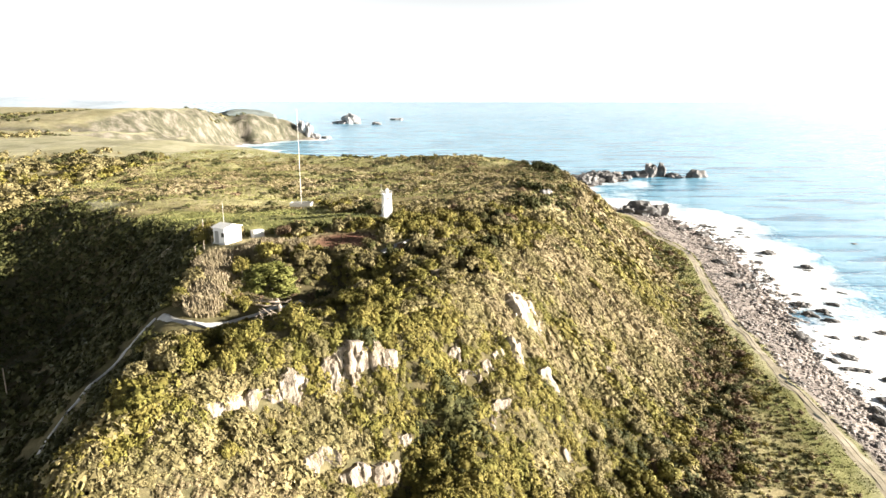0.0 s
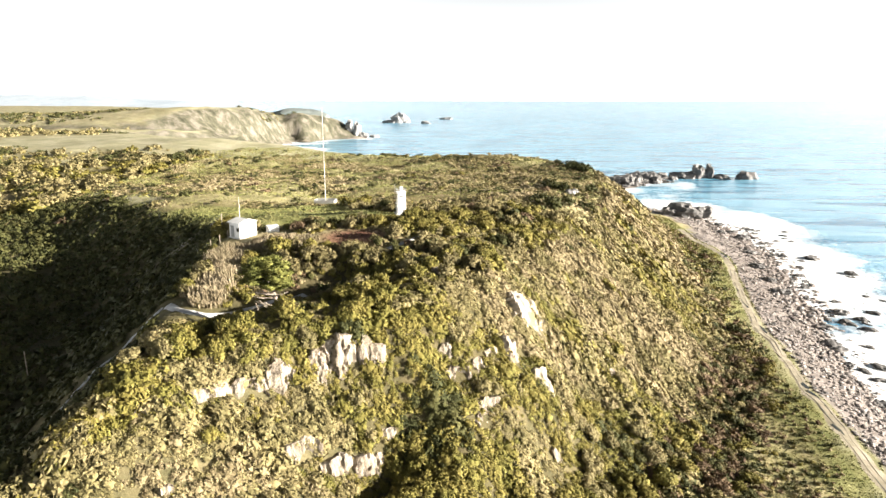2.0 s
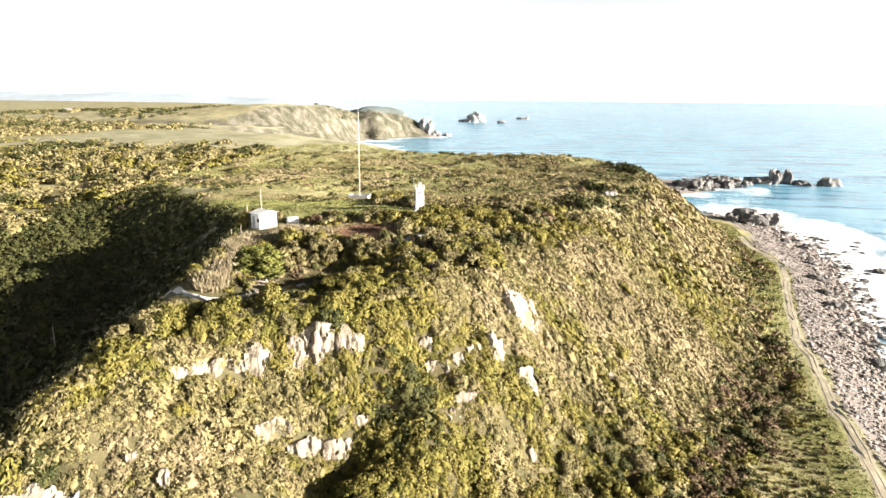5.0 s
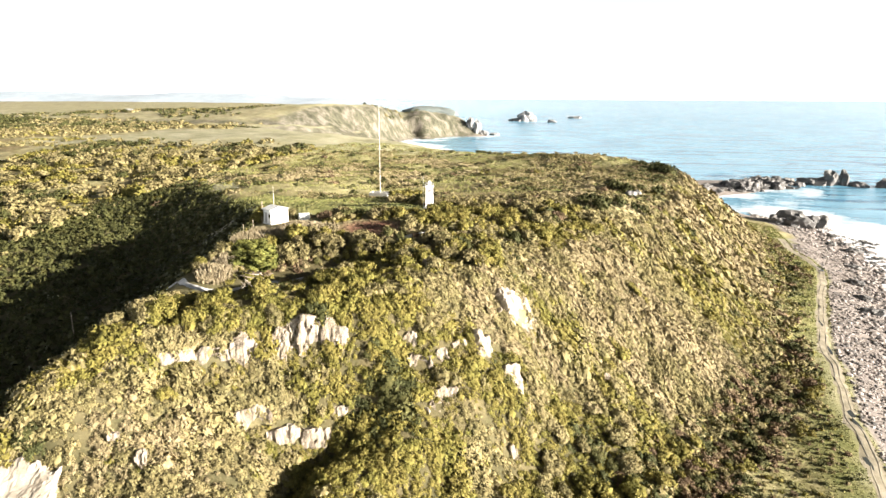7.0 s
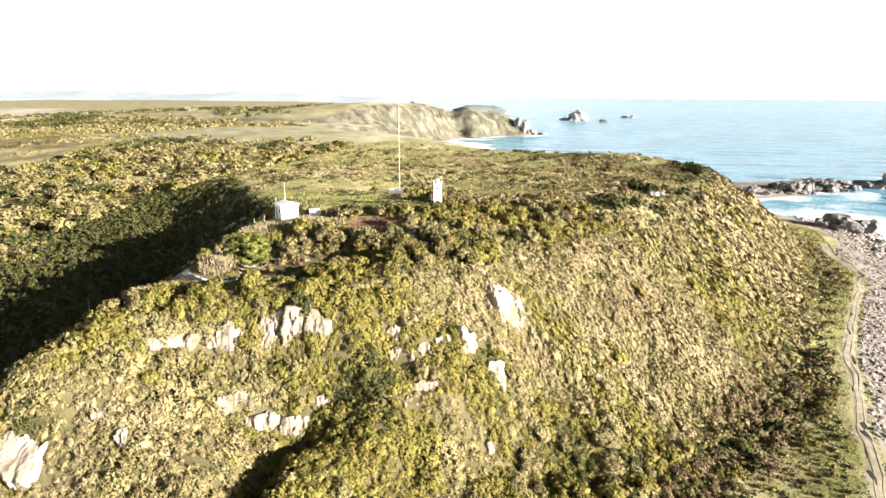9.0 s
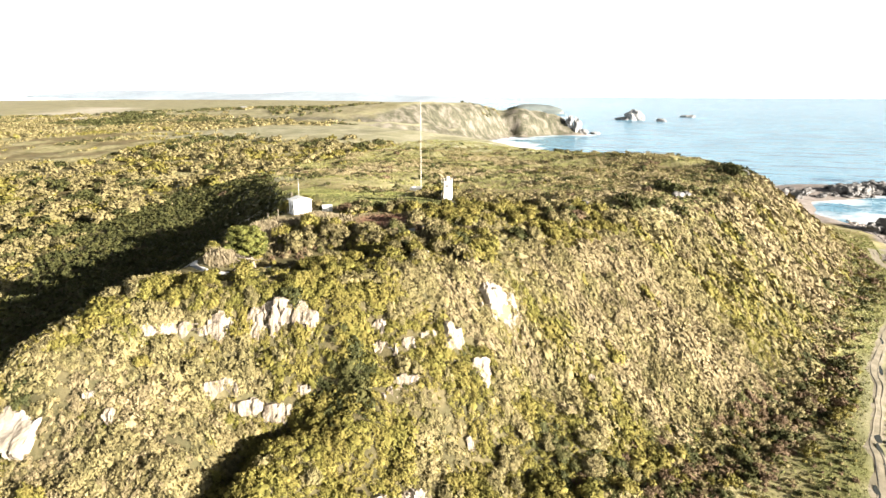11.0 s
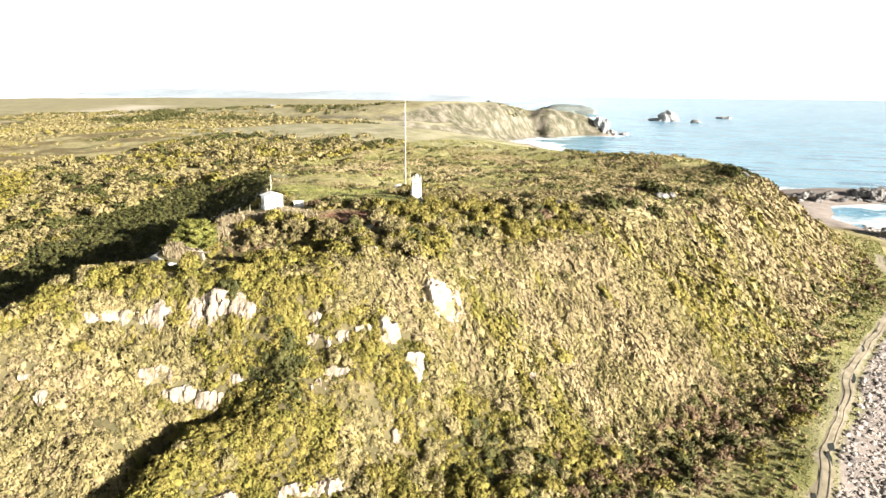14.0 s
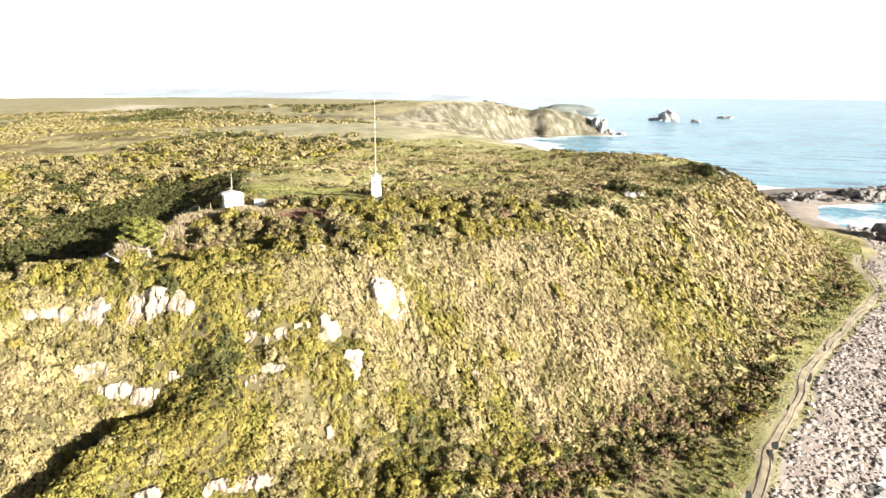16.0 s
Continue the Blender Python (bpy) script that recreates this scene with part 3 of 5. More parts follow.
# ---- rock outcrops on the face ----
def rock_lump(seed, size, sub=4, jag=0.28, blocky=2.6, stretch=(1, 1, 1), flutes=0.0):
    """A broken, blocky rock as a bmesh, about size (x, y, z) across."""
    bm = bmesh.new()
    bmesh.ops.create_icosphere(bm, subdivisions=sub, radius=1.0)
    off = Vector((seed * 7.13, seed * 3.71, seed * 1.37))
    for v in bm.verts:
        d = v.co.normalized()
        p = (abs(d.x) ** blocky + abs(d.y) ** blocky + abs(d.z) ** blocky) ** (-1 / blocky)
        n = noise.fractal(d * 1.3 + off, 0.9, 2.1, 4)
        c = noise.cell_vector(d * 2.6 + off).x
        p *= 1 + jag * n + 0.18 * jag * c
        if flutes:
            p *= 1 - flutes * max(0.0, noise.noise(Vector((d.x * 7.0, d.y * 7.0, d.z * 1.2)) + off)) * 1.6
        v.co = Vector((d.x * p * size[0] / 2, d.y * p * size[1] / 2, d.z * p * size[2] / 2))
    return bm


OUTCROPS = []


def outcrop(x, y, w, h, seed, flutes=0.2, steep=66):
    """A bare rock face, w across and h up, let into the slope where it stands: upright columns with cracks and ledges."""
    e = 1.2
    sx = float(ground(x + e, y) - ground(x - e, y)) / (2 * e)
    sy = float(ground(x, y + e) - ground(x, y - e)) / (2 * e)
    turn = math.degrees(math.atan2(-sx, sy))
    if flutes < 0.05:  # a slip lies flush with the slope
        steep = math.degrees(math.atan(math.hypot(sx, sy))) + 5
    w *= 1.2
    nu, nv = max(10, int(w / 0.16)), max(10, int(h / 0.16))
    u, v = np.meshgrid(np.linspace(-0.7, 0.7, nu), np.linspace(-0.7, 0.7, nv))
    px, pz = u * w, v * h
    s = seed * 13
    lean = px + 0.25 * pz * value_noise(px, pz, 3, s)
    column = value_noise(np.floor(lean / 0.55 + 0.6 * value_noise(pz, px, 1.4, s + 3)), 0 * px, 0.9, s + 1)
    crack = np.abs(value_noise(lean, pz * 0.25, 0.9, s + 2))
    facet = fbm(px, pz, 2.2, 2, s + 5)
    depth = 0.42 + (0.07 + 0.9 * flutes) * column + 0.16 * facet + 0.07 * np.floor(3 * facet + value_noise(px, pz, 0.7, s + 6)) - (0.02 + 1.5 * flutes) * smooth(0.09, 0.0, crack)
    depth += 0.5 * flutes * np.floor(1.5 * value_noise(px * 0.4, pz, 1.3, s + 7))
    rim = np.sqrt((2 * u) ** 2 + np.abs(2 * v) ** 2.6) + (0.5 if flutes < 0.1 else 0.22) * fbm(px, pz * 0.7, max(0.8, w * 0.24), 4, s + 9)
    depth = depth - 2.0 * smooth(1.05, 1.35, rim)
    jit = 0.05 * fbm(px, pz, 0.5, 2, s + 11)
    front = np.stack([px + jit, -depth, pz + jit], -1).reshape(-1, 3)
    back = np.stack([px, np.full_like(px, 1.6), pz], -1).reshape(-1, 3)
    a, c = np.meshgrid(np.arange(nu - 1), np.arange(nv - 1))
    q = (c * nu + a).ravel()
    faces = np.concatenate([np.stack([q, q + 1, q + nu + 1, q + nu], 1), np.stack([q, q + nu, q + nu + 1, q + 1], 1) + nu * nv])
    edge = np.concatenate([np.arange(nu), nu * np.arange(1, nv) + nu - 1, nu * nv - 2 - np.arange(nu - 1), nu * np.arange(nv - 2, 0, -1)])
    nxt = np.roll(edge, -1)
    faces = np.concatenate([faces, np.stack([nxt, edge, edge + nu * nv, nxt + nu * nv], 1)])
    ob = new("rock_outcrop", mesh_of("rock_outcrop", np.concatenate([front, back]), faces, M_SCAR if flutes < 0.05 else M_ROCK_PALE))
    ob.matrix_basis = pose(x, y, float(ground(x, y)), steep - 90, 0, turn)
    tagged(ob, "bare pale rock face let into the scrubby slope", "rock", "outcrops on the face")
    a = radians(turn)
    OUTCROPS.append((x, y, math.cos(a), math.sin(a), w / 2, h))
    return ob


# upper fluted band, middle band, eastern outcrops, lower spur
for k, (x, y, w, h, flutes) in enumerate((
        (-21.8, 57.0, 3.6, 1.7, 0.1), (-18.3, 59.6, 3.8, 2.8, 0.15), (-15.7, 61.8, 2.4, 4.0, 0.2), (-12.3, 64.2, 1.8, 4.2, 0.25), (-9.9, 66.0, 5.4, 4.8, 0.3), (-6.3, 67.8, 1.7, 2.8, 0.2),
        (-12.4, 57.4, 3.2, 3.2, 0.15), (-9.2, 58.6, 3.2, 2.0, 0.15), (-6.6, 60.2, 4.2, 2.8, 0.35), (-4.6, 63.3, 1.5, 1.6, 0.1),
        (1.2, 72.4, 1.9, 2.0, 0.2), (2.7, 70.9, 2.7, 2.6, 0.3), (5.0, 73.3, 1.6, 1.9, 0.2), (6.3, 75.6, 2.0, 1.2, 0.2), (9.3, 77.9, 2.4, 4.8, 0.08), (13.4, 78.0, 2.3, 3.4, 0.04),
        (6.4, 69.6, 2.9, 1.9, 0.25), (6.0, 67.3, 2.4, 2.8, 0.45), (11.7, 88.2, 3.6, 6.4, 0.03), (0.2, 88.0, 1.7, 2.6, 0.1), (24.4, 98.2, 1.2, 2.3, 0.2), (24.5, 91.6, 0.9, 1.4, 0.2),
        (14.6, 71.0, 0.9, 2.2, 0.1), (-28.2, 40.0, 6.2, 5.2, 0.0), (-25.8, 51.6, 1.6, 0.9, 0.1), (-18.1, 47.0, 0.9, 1.8, 0.2), (-21.3, 47.2, 1.2, 1.2, 0.2),
        (12.0, 60.0, 4.6, 2.4, 0.35), (9.6, 57.0, 2.8, 2.0, 0.3), (5.6, 51.4, 2.2, 1.7, 0.3))):
    outcrop(x, y, w, h, k + 1, flutes)

# ---- tracks and paths ----
def ribbon(name, line, width, material, lift=0.06, seed=0, wander=0.3, step=0.8):
    """A strip along a line, laid on the ground."""
    p = densify([(a, c, 0) for a, c in line], step)[:, :2]
    for _ in range(6):
        p[1:-1] = (p[:-2] + 2 * p[1:-1] + p[2:]) / 4
    d = np.gradient(p, axis=0)
    d /= np.linalg.norm(d, axis=1)[:, None] + 1e-9
    side = np.stack([-d[:, 1], d[:, 0]], 1)
    s = np.arange(len(p)) * step
    p = p + side * (wander * value_noise(s, s * 0, 6, seed))[:, None]
    cols = 5
    rows = []
    for k in range(cols):
        u = k / (cols - 1) - 0.5
        wv = width * (1 + 0.3 * value_noise(s, s * 0 + k, 5, seed + 5) + 0.35 * value_noise(s, s * 0 + k, 1.4, seed + 6)) if k in (0, cols - 1) else width
        e = p + side * (u * wv)[:, None] if not np.isscalar(wv) else p + side * (u * wv)
        z = ground(e[:, 0], e[:, 1]) + lift * (1 - 1.4 * (abs(u) > 0.45))
        rows.append(np.column_stack([e, z]))
    v = np.stack(rows, 1).reshape(-1, 3)
    a, c = np.meshgrid(np.arange(len(p) - 1), np.arange(cols - 1), indexing="ij")
    f = (a * cols + c).ravel()
    return new(name, mesh_of(name, v, np.stack([f, f + cols, f + cols + 1, f + 1], 1), material, True))


RUT_A = [(a - 0.5 + 0.15 * math.sin(c * 0.21), c + 0.1) for a, c in TRACK]
RUT_B = [(a + 0.5 + 0.15 * math.sin(c * 0.13 + 1), c - 0.1) for a, c in TRACK]
tagged(ribbon("track", TRACK, 2.8, M_TRACK, 0.04, 13, 0.5), "pale sandy vehicle track along the shore", "track", kind="structure")
for k, rut in enumerate((RUT_A, RUT_B)):
    tagged(ribbon("track_rut", rut, 0.3, M_RUT, 0.06, 13, 0.5), "dark damp wheel rut worn into the track", "track", kind="structure")
PALE_PATH = [(-35.6, 76.6), (-34.2, 75.2), (-32.6, 73.9), (-31.0, 73.4), (-29, 74.0), (-26.5, 75.4), (-24, 77.6), (-21.5, 80.8), (-19.4, 83.7)]
tagged(ribbon("path", PALE_PATH, 1.1, M_CONCRETE, 0.10, 21, 0.1, 0.6), "pale concrete footpath along the crest", "path", kind="structure")
DOWN_ROAD = [(-36.4, 76.6), (-37.1, 75.2), (-37.8, 73.2), (-38.7, 70.6), (-40.6, 65), (-42.5, 59), (-45, 52), (-49, 45)]
tagged(ribbon("path", DOWN_ROAD, 0.6, M_CONCRETE, 0.12, 22, 0.1, 0.6), "concrete path going down the shaded side", "path", kind="structure")
TOWER_PATH = [(-9.9, 97.6), (-8, 100.4), (-5.5, 103.4)]
tagged(ribbon("path", TOWER_PATH, 1.2, M_CONCRETE, 0.08, 23, 0.15, 0.6), "narrow pale path through the scrub", "path", kind="structure")

# ---- scrub ----
def blob(rng, sub, lumps=7, whole=False):
    """Corners and triangles of one clump, one metre in radius, open below where it meets the ground."""
    bm = bmesh.new()
    bmesh.ops.create_icosphere(bm, subdivisions=sub, radius=1.0)
    if not whole:
        bmesh.ops.delete(bm, geom=[f for f in bm.faces if f.calc_center_median().z < -0.42], context="FACES")
    bm.verts.index_update()
    dirs = rng.normal(size=(lumps, 3))
    dirs[:, 2] = np.abs(dirs[:, 2])
    dirs /= np.linalg.norm(dirs, axis=1)[:, None]
    v = np.array([tuple(p.co.normalized()) for p in bm.verts])
    f = np.array([[p.index for p in q.verts] for q in bm.faces])
    bm.free()
    near = (v @ dirs.T).max(1)
    r = 0.60 + 0.36 * np.clip((near - 0.5) / 0.4, 0, 1) ** 0.7 + 0.12 * rng.normal(size=len(v))
    v = v * r[:, None]
    return v, f


def lobed(rng, lobes, count, size):
    """One clump, a metre in radius: a small core under lobes of leaf sprays, with normals that half follow each lobe."""
    v, f = blob(rng, 1)
    v = v * 0.7
    a, h = rng.uniform(0, 6.283, lobes), rng.uniform(0.05, 0.95, lobes)
    c = np.column_stack([np.cos(a) * np.sqrt(1 - h * h), np.sin(a) * np.sqrt(1 - h * h), h]) * rng.uniform(0.5, 0.78, lobes)[:, None]
    k = rng.integers(0, lobes, count)
    out = rng.normal(size=(count, 3)) + 1.1 * c[k] + (0, 0, 0.25)
    out /= np.linalg.norm(out, axis=1)[:, None]
    base = c[k] + out * (rng.uniform(0.26, 0.42, lobes)[k])[:, None]
    up = np.cross(out, rng.normal(size=(count, 3)))
    up = up / np.linalg.norm(up, axis=1)[:, None] + 0.5 * out + (0, 0, 0.25)
    up /= np.linalg.norm(up, axis=1)[:, None]
    side = np.cross(up, out + rng.normal(size=(count, 3)) * 0.4)
    side /= np.linalg.norm(side, axis=1)[:, None]
    s = size * rng.uniform(0.6, 1.4, count)[:, None]
    tv = np.stack([base - side * s * 0.7, base + side * s * 0.7, base + up * s * 1.5], 1).reshape(-1, 3)
    face = np.cross(side, up)
    face *= np.sign((face * out).sum(1))[:, None]
    n = np.repeat(0.7 * out + 0.75 * face + 0.25 * c[k], 3, 0)
    n = np.concatenate([v, n])
    return np.concatenate([v, tv]), np.concatenate([f, np.arange(count * 3).reshape(-1, 3) + len(v)]), n / np.linalg.norm(n, axis=1)[:, None]


rng = np.random.default_rng(7)
KINDS = {}
for level, (lobes, count, size) in enumerate(((11, 132, 0.18), (9, 62, 0.235), (6, 16, 0.38))):
    KINDS[level] = []
    for k in range(7):
        KINDS[level].append(lobed(rng, lobes, count, size))


def plant(name, places, radii, heights, levels, material, label, category):
    """One cover of many clumps, all in one mesh."""
    if not len(places):
        return
    vs, fs, ns, base = [], [], [], 0
    e = 1.6
    lie = np.column_stack([ground(places[:, 0] + e, places[:, 1]) - ground(places[:, 0] - e, places[:, 1]), ground(places[:, 0], places[:, 1] + e) - ground(places[:, 0], places[:, 1] - e)]) / (2 * e)
    lie = np.clip(lie, -1.1, 1.1)
    pick = rng.integers(0, 7, len(places))
    for level in (0, 1, 2):
        for k in range(7):
            who = np.where((levels == level) & (pick == k))[0]
            if not len(who):
                continue
            pv, pf, pn = KINDS[level][k]
            a = rng.uniform(0, 2 * np.pi, len(who))
            ca, sa = np.cos(a)[:, None], np.sin(a)[:, None]
            r, h = radii[who][:, None], heights[who][:, None]
            x = (pv[None, :, 0] * ca - pv[None, :, 1] * sa) * r + places[who, 0:1]
            y = (pv[None, :, 0] * sa + pv[None, :, 1] * ca) * r * rng.uniform(0.8, 1.2, len(who))[:, None] + places[who, 1:2]
            # clumps lie along the slope and trail downhill
            ga, gb = lie[who, 0:1], lie[who, 1:2]
            g2 = ga * ga + gb * gb + 1e-6
            dx, dy = x - places[who, 0:1], y - places[who, 1:2]
            run_ = (dx * ga + dy * gb)
            pull = np.where(places[who, 1:2] > 80 + 0.3 * places[who, 0:1], 0.22, 0.0) * np.clip(np.sqrt(g2) - 0.25, 0, 1) / g2
            x, y = x + pull * run_ * ga, y + pull * run_ * gb
            z = pv[None, :, 2] * h + places[who, 2:3] + np.where(places[who, 1:2] > 78 + 0.25 * places[who, 0:1], 0.85, 0.6) * run_ * (1 + pull * g2)
            hang = np.where(places[who, 1:2] > 78 + 0.25 * places[who, 0:1], 0.5, 0.35)
            vs.append(np.stack([x, y, z], -1).reshape(-1, 3))
            ns.append(np.stack([pn[None, :, 0] * ca - pn[None, :, 1] * sa - hang * ga, pn[None, :, 0] * sa + pn[None, :, 1] * ca - hang * gb, pn[None, :, 2] + 0.1 + 0 * ga], -1).reshape(-1, 3))
            fs.append((pf[None] + (np.arange(len(who)) * len(pv))[:, None, None]).reshape(-1, 3) + base)
            base += len(who) * len(pv)
    ns = np.concatenate(ns)
    ns /= np.linalg.norm(ns, axis=1)[:, None]
    ob = new(name, mesh_of(name, np.concatenate(vs), np.concatenate(fs), material, True, ns))
    tagged(ob, label, category, kind="stuff")


def scatter(x0, x1, y0, y1, step):
    gx_, gy_ = np.meshgrid(np.arange(x0, x1, step), np.arange(y0, y1, step))
    n = gx_.size
    return gx_.ravel() + rng.uniform(-0.5, 0.5, n) * step * 1.1, gy_.ravel() + rng.uniform(-0.5, 0.5, n) * step * 1.1


CREST_X = np.array(LEFT_CREST)
EAST_X = np.array(FACE_BROW + EAST_BROW[1:])
POOL = []


def settle(x, y, shares, scale, seed, loose=0.5):
    """Kinds that keep to patches of about that scale, in these shares."""
    f = fbm(x, y, scale, 3, seed) + loose * rng.normal(size=len(x))
    f = np.argsort(np.argsort(f)) / max(1, len(f))
    return np.searchsorted(np.cumsum(shares) / sum(shares), f).clip(0, len(shares) - 1).astype(float)


def choose(n, shares):
    return rng.choice(len(shares), n, p=np.array(shares) / sum(shares)).astype(float)


YELLOW, OLIVE, DARK, STRAW, RUSSET, HEATH = 0, 1, 2, 3, 4, 5


def side_of(x, y):
    """West of the crest, on the flat top, or out over the face and the seaward slope."""
    west = x < np.interp(y, CREST_X[:, 1], CREST_X[:, 0])
    brow = np.interp(y, EAST_X[:, 1], EAST_X[:, 0])
    east = (x > brow) | (y < 57)
    near = (y < 99) & (y < np.interp(x, EAST_X[:8, 0], EAST_X[:8, 1]))
    return west, (east | near) & ~west


def clumps(x, y, r, kind, parts, tall=0.9):
    """Larger bushes, each of several small clumps."""
    for k in range(parts):
        a, s = rng.uniform(0, 6.283, len(x)), np.sqrt(rng.uniform(0, 1, len(x))) * r * 0.85
        rr = r * rng.uniform(0.38, 0.62, len(x))
        POOL.append(np.column_stack([x + s * np.cos(a), y + s * np.sin(a), rr, rr * tall, kind, r * tall * (0.95 - 0.65 * (s / r) ** 2) - 0.3 * rr]))


def grow(x, y, r, kind, tall=0.9):
    POOL.append(np.column_stack([x, y, r, r * tall, np.full(len(x), kind) if np.isscalar(kind) else kind, 0.1 * r]))


# seaward slope and near face
x, y = scatter(-48, 82, 26, 272, 0.70)
west, out = side_of(x, y)
z = ground(x, y)
keep = out & (z > np.where(y > 132, 5.3, 4.6) + 0.8 * value_noise(x, y, 7, 51)) & (rng.random(len(x)) < np.where(y > 150, 0.6, 0.95))
x, y, z = x[keep], y[keep], z[keep]
lush = fbm(x, y, 11, 3, 63)
low = smooth(6.6, 4.6, z)
roll = rng.random(len(x))
ORDER = np.array([STRAW, OLIVE, YELLOW, DARK], float)
# streaks run down the slope
k = ORDER[settle(x * 0.35 + y * 0.9, y * 0.25 - x * 0.12, (0.46, 0.42, 0.11, 0.01), 7, 61, 0.14).astype(int)]
near_face = y < 78 + 0.25 * x
k2 = ORDER[settle(x, y, (0.05, 0.43, 0.50, 0.02), 11, 67, 0.16).astype(int)]
k = np.where(near_face, k2, k)
k = np.where(rng.random(len(x)) < 0.6 * low, np.where(roll < 0.14, RUSSET, np.where(roll < 0.40, DARK, OLIVE)), k)
r = np.where(near_face, 1.2, 1.25) * (0.34 + 0.62 * rng.random(len(x)) ** 1.6) * (1 + 0.35 * np.clip(lush, -0.5, 1)) * (1 + 0.5 * np.clip(fbm(x, y, 5, 2, 58), -0.6, 1)) * np.where(y > 150, 1.25, 1.0)
grow(x, y, r, k, rng.uniform(0.6, 1.0, len(x)))
# larger bushes among them
x, y = scatter(-46, 70, 30, 250, 4.2)
west, out = side_of(x, y)
keep = out & (ground(x, y) > 5) & (rng.random(len(x)) < 0.55)
x, y = x[keep], y[keep]
clumps(x, y, rng.uniform(0.9, 1.7, len(x)), np.where(y < 78 + 0.25 * x, settle(x, y, (0.46, 0.48, 0.06), 14, 66), settle(x, y, (0.16, 0.46, 0.01, 0.37), 14, 66)), 7, 0.95)
# low growth over the foot of the slope
x, y = scatter(40, 66, 118, 176, 0.95)
z = ground(x, y)
keep = (z > 3.5) & (z < 7.6) & (rng.random(len(x)) < 0.8) & (fbm(x, y, 6, 2, 92) > -0.35)
x, y = x[keep], y[keep]
grow(x, y, rng.uniform(0.4, 0.95, len(x)), settle(x, y, (0.12, 0.44, 0.16, 0.22, 0.06), 7, 93), rng.uniform(0.6, 0.95, len(x)))
# low growth round the foot of the pine
x, y = scatter(-29, -13, 65, 78, 0.62)
keep = (np.hypot((x + 19.5) / 1.3, y - 71.4) < 4.6) & (np.hypot(x + 20.0, y - 72.4) > 0.9) & (rng.random(len(x)) < 0.8)
x, y = x[keep], y[keep]
grow(x, y, rng.uniform(0.25, 0.55, len(x)), settle(x, y, (0.25, 0.40, 0.30, 0.05), 4, 94), rng.uniform(0.5, 0.8, len(x)))
# tall bushes where the face meets the terrace
x, y = scatter(6, 44, 44, 92, 3.0)
z = ground(x, y)
keep = (z > 3.3) & (z < 9) & (rng.random(len(x)) < 0.8)
x, y = x[keep], y[keep]
z = ground(x, y)
clumps(x, y, rng.uniform(0.9, 1.8, len(x)), np.where((z > 4.6) | (x < 26), settle(x, y, (0.55, 0.42, 0.03), 9, 68), settle(x, y, (0.26, 0.30, 0.30, 0.0, 0.14), 9, 69)), 9, 0.95)

# front of the flat top
PINE_AT = (-20.0, 72.4)
x, y = scatter(-50, 40, 56, 137, 2.35)
west, out = side_of(x, y)


def kept_open(x, y):
    return ((np.hypot((x + 17) / 1.5, y - 103) + 1.2 * value_noise(x, y, 4, 6) < 4.8) | (near_of(LAWN_ZONE, x, y) > 0.4) | (np.hypot(x + 10.7, y - 116) < 3.0)
            | (np.hypot(x + 35.0, y - 102.0) < 5.0) | (np.hypot(x + 30.8, y - 104.4) < 4.0) | (np.hypot((x - PINE_AT[0] - 0.5) / 1.3, y - PINE_AT[1] + 1.0) < 4.2) | (line_distance(x, y + 1.6, [(a, c, 0) for a, c in PALE_PATH]) < 3.0) | (line_distance(x, y, HOLLOW_BACK) < 3.2))


REEDS = [(-35, 97, 0), (-32.5, 89, 0), (-31.5, 82, 0), (-30, 76, 0)]
REEDS_B = [(-34, 97.5, 0), (-29, 98, 0), (-25.5, 99.5, 0)]


def reedy(x, y):
    return np.minimum(line_distance(x, y, REEDS), line_distance(x, y, REEDS_B)) < 2.6 + 0.8 * value_noise(x, y, 3, 5)


keep = ~west & ~out & ~kept_open(x, y) & ~reedy(x, y) & (fbm(x, y, 9, 2, 71) > -0.6)
x, y = x[keep], y[keep]
# bushes along the hollow carry its shade in their darker leaf colour
clumps(x, y, rng.uniform(0.8, 1.75, len(x)) * np.where(y > 104, 0.85, 1.0), np.where(line_distance(x, y, FACE_BROW) < 10, settle(x, y, (0.45, 0.47, 0.08), 8, 74, 0.4), np.where(line_distance(x, y, HOLLOW[:4]) < 4, np.where(rng.random(len(x)) < 0.6, DARK, OLIVE), settle(x, y, (0.48, 0.44, 0.05, 0.0, 0.03), 9, 73, 0.4))), 10, 1.15)
x, y = scatter(-50, 40, 56, 137, 0.95)
west, out = side_of(x, y)
keep = ~west & ~out & ((~kept_open(x, y) & ((rng.random(len(x)) < 0.85))) | ((line_distance(x, y, HOLLOW_BACK) < 4) & (rng.random(len(x)) < 0.7)))
x, y = x[keep], y[keep]
r = np.where(reedy(x, y), rng.uniform(0.26, 0.42, len(x)), rng.uniform(0.32, 0.78, len(x)))
grow(x, y, r, np.where(reedy(x, y), OLIVE, np.where(line_distance(x, y, FACE_BROW) < 10, settle(x, y, (0.45, 0.5, 0.05), 8, 74, 0.4), settle(x, y, (0.34, 0.44, 0.04, 0.15, 0.03), 7, 75, 0.4))), np.where(reedy(x, y), 1.2, 0.9))

# low russet plants of the bare patch
x, y = scatter(-30, -8, 96, 110, 1.0)
keep = np.hypot((x + 17) / 1.5, y - 103) + value_noise(x, y, 3, 7) < 5.6
grow(x[keep], y[keep], rng.uniform(0.16, 0.36, keep.sum()), RUSSET, 0.7)

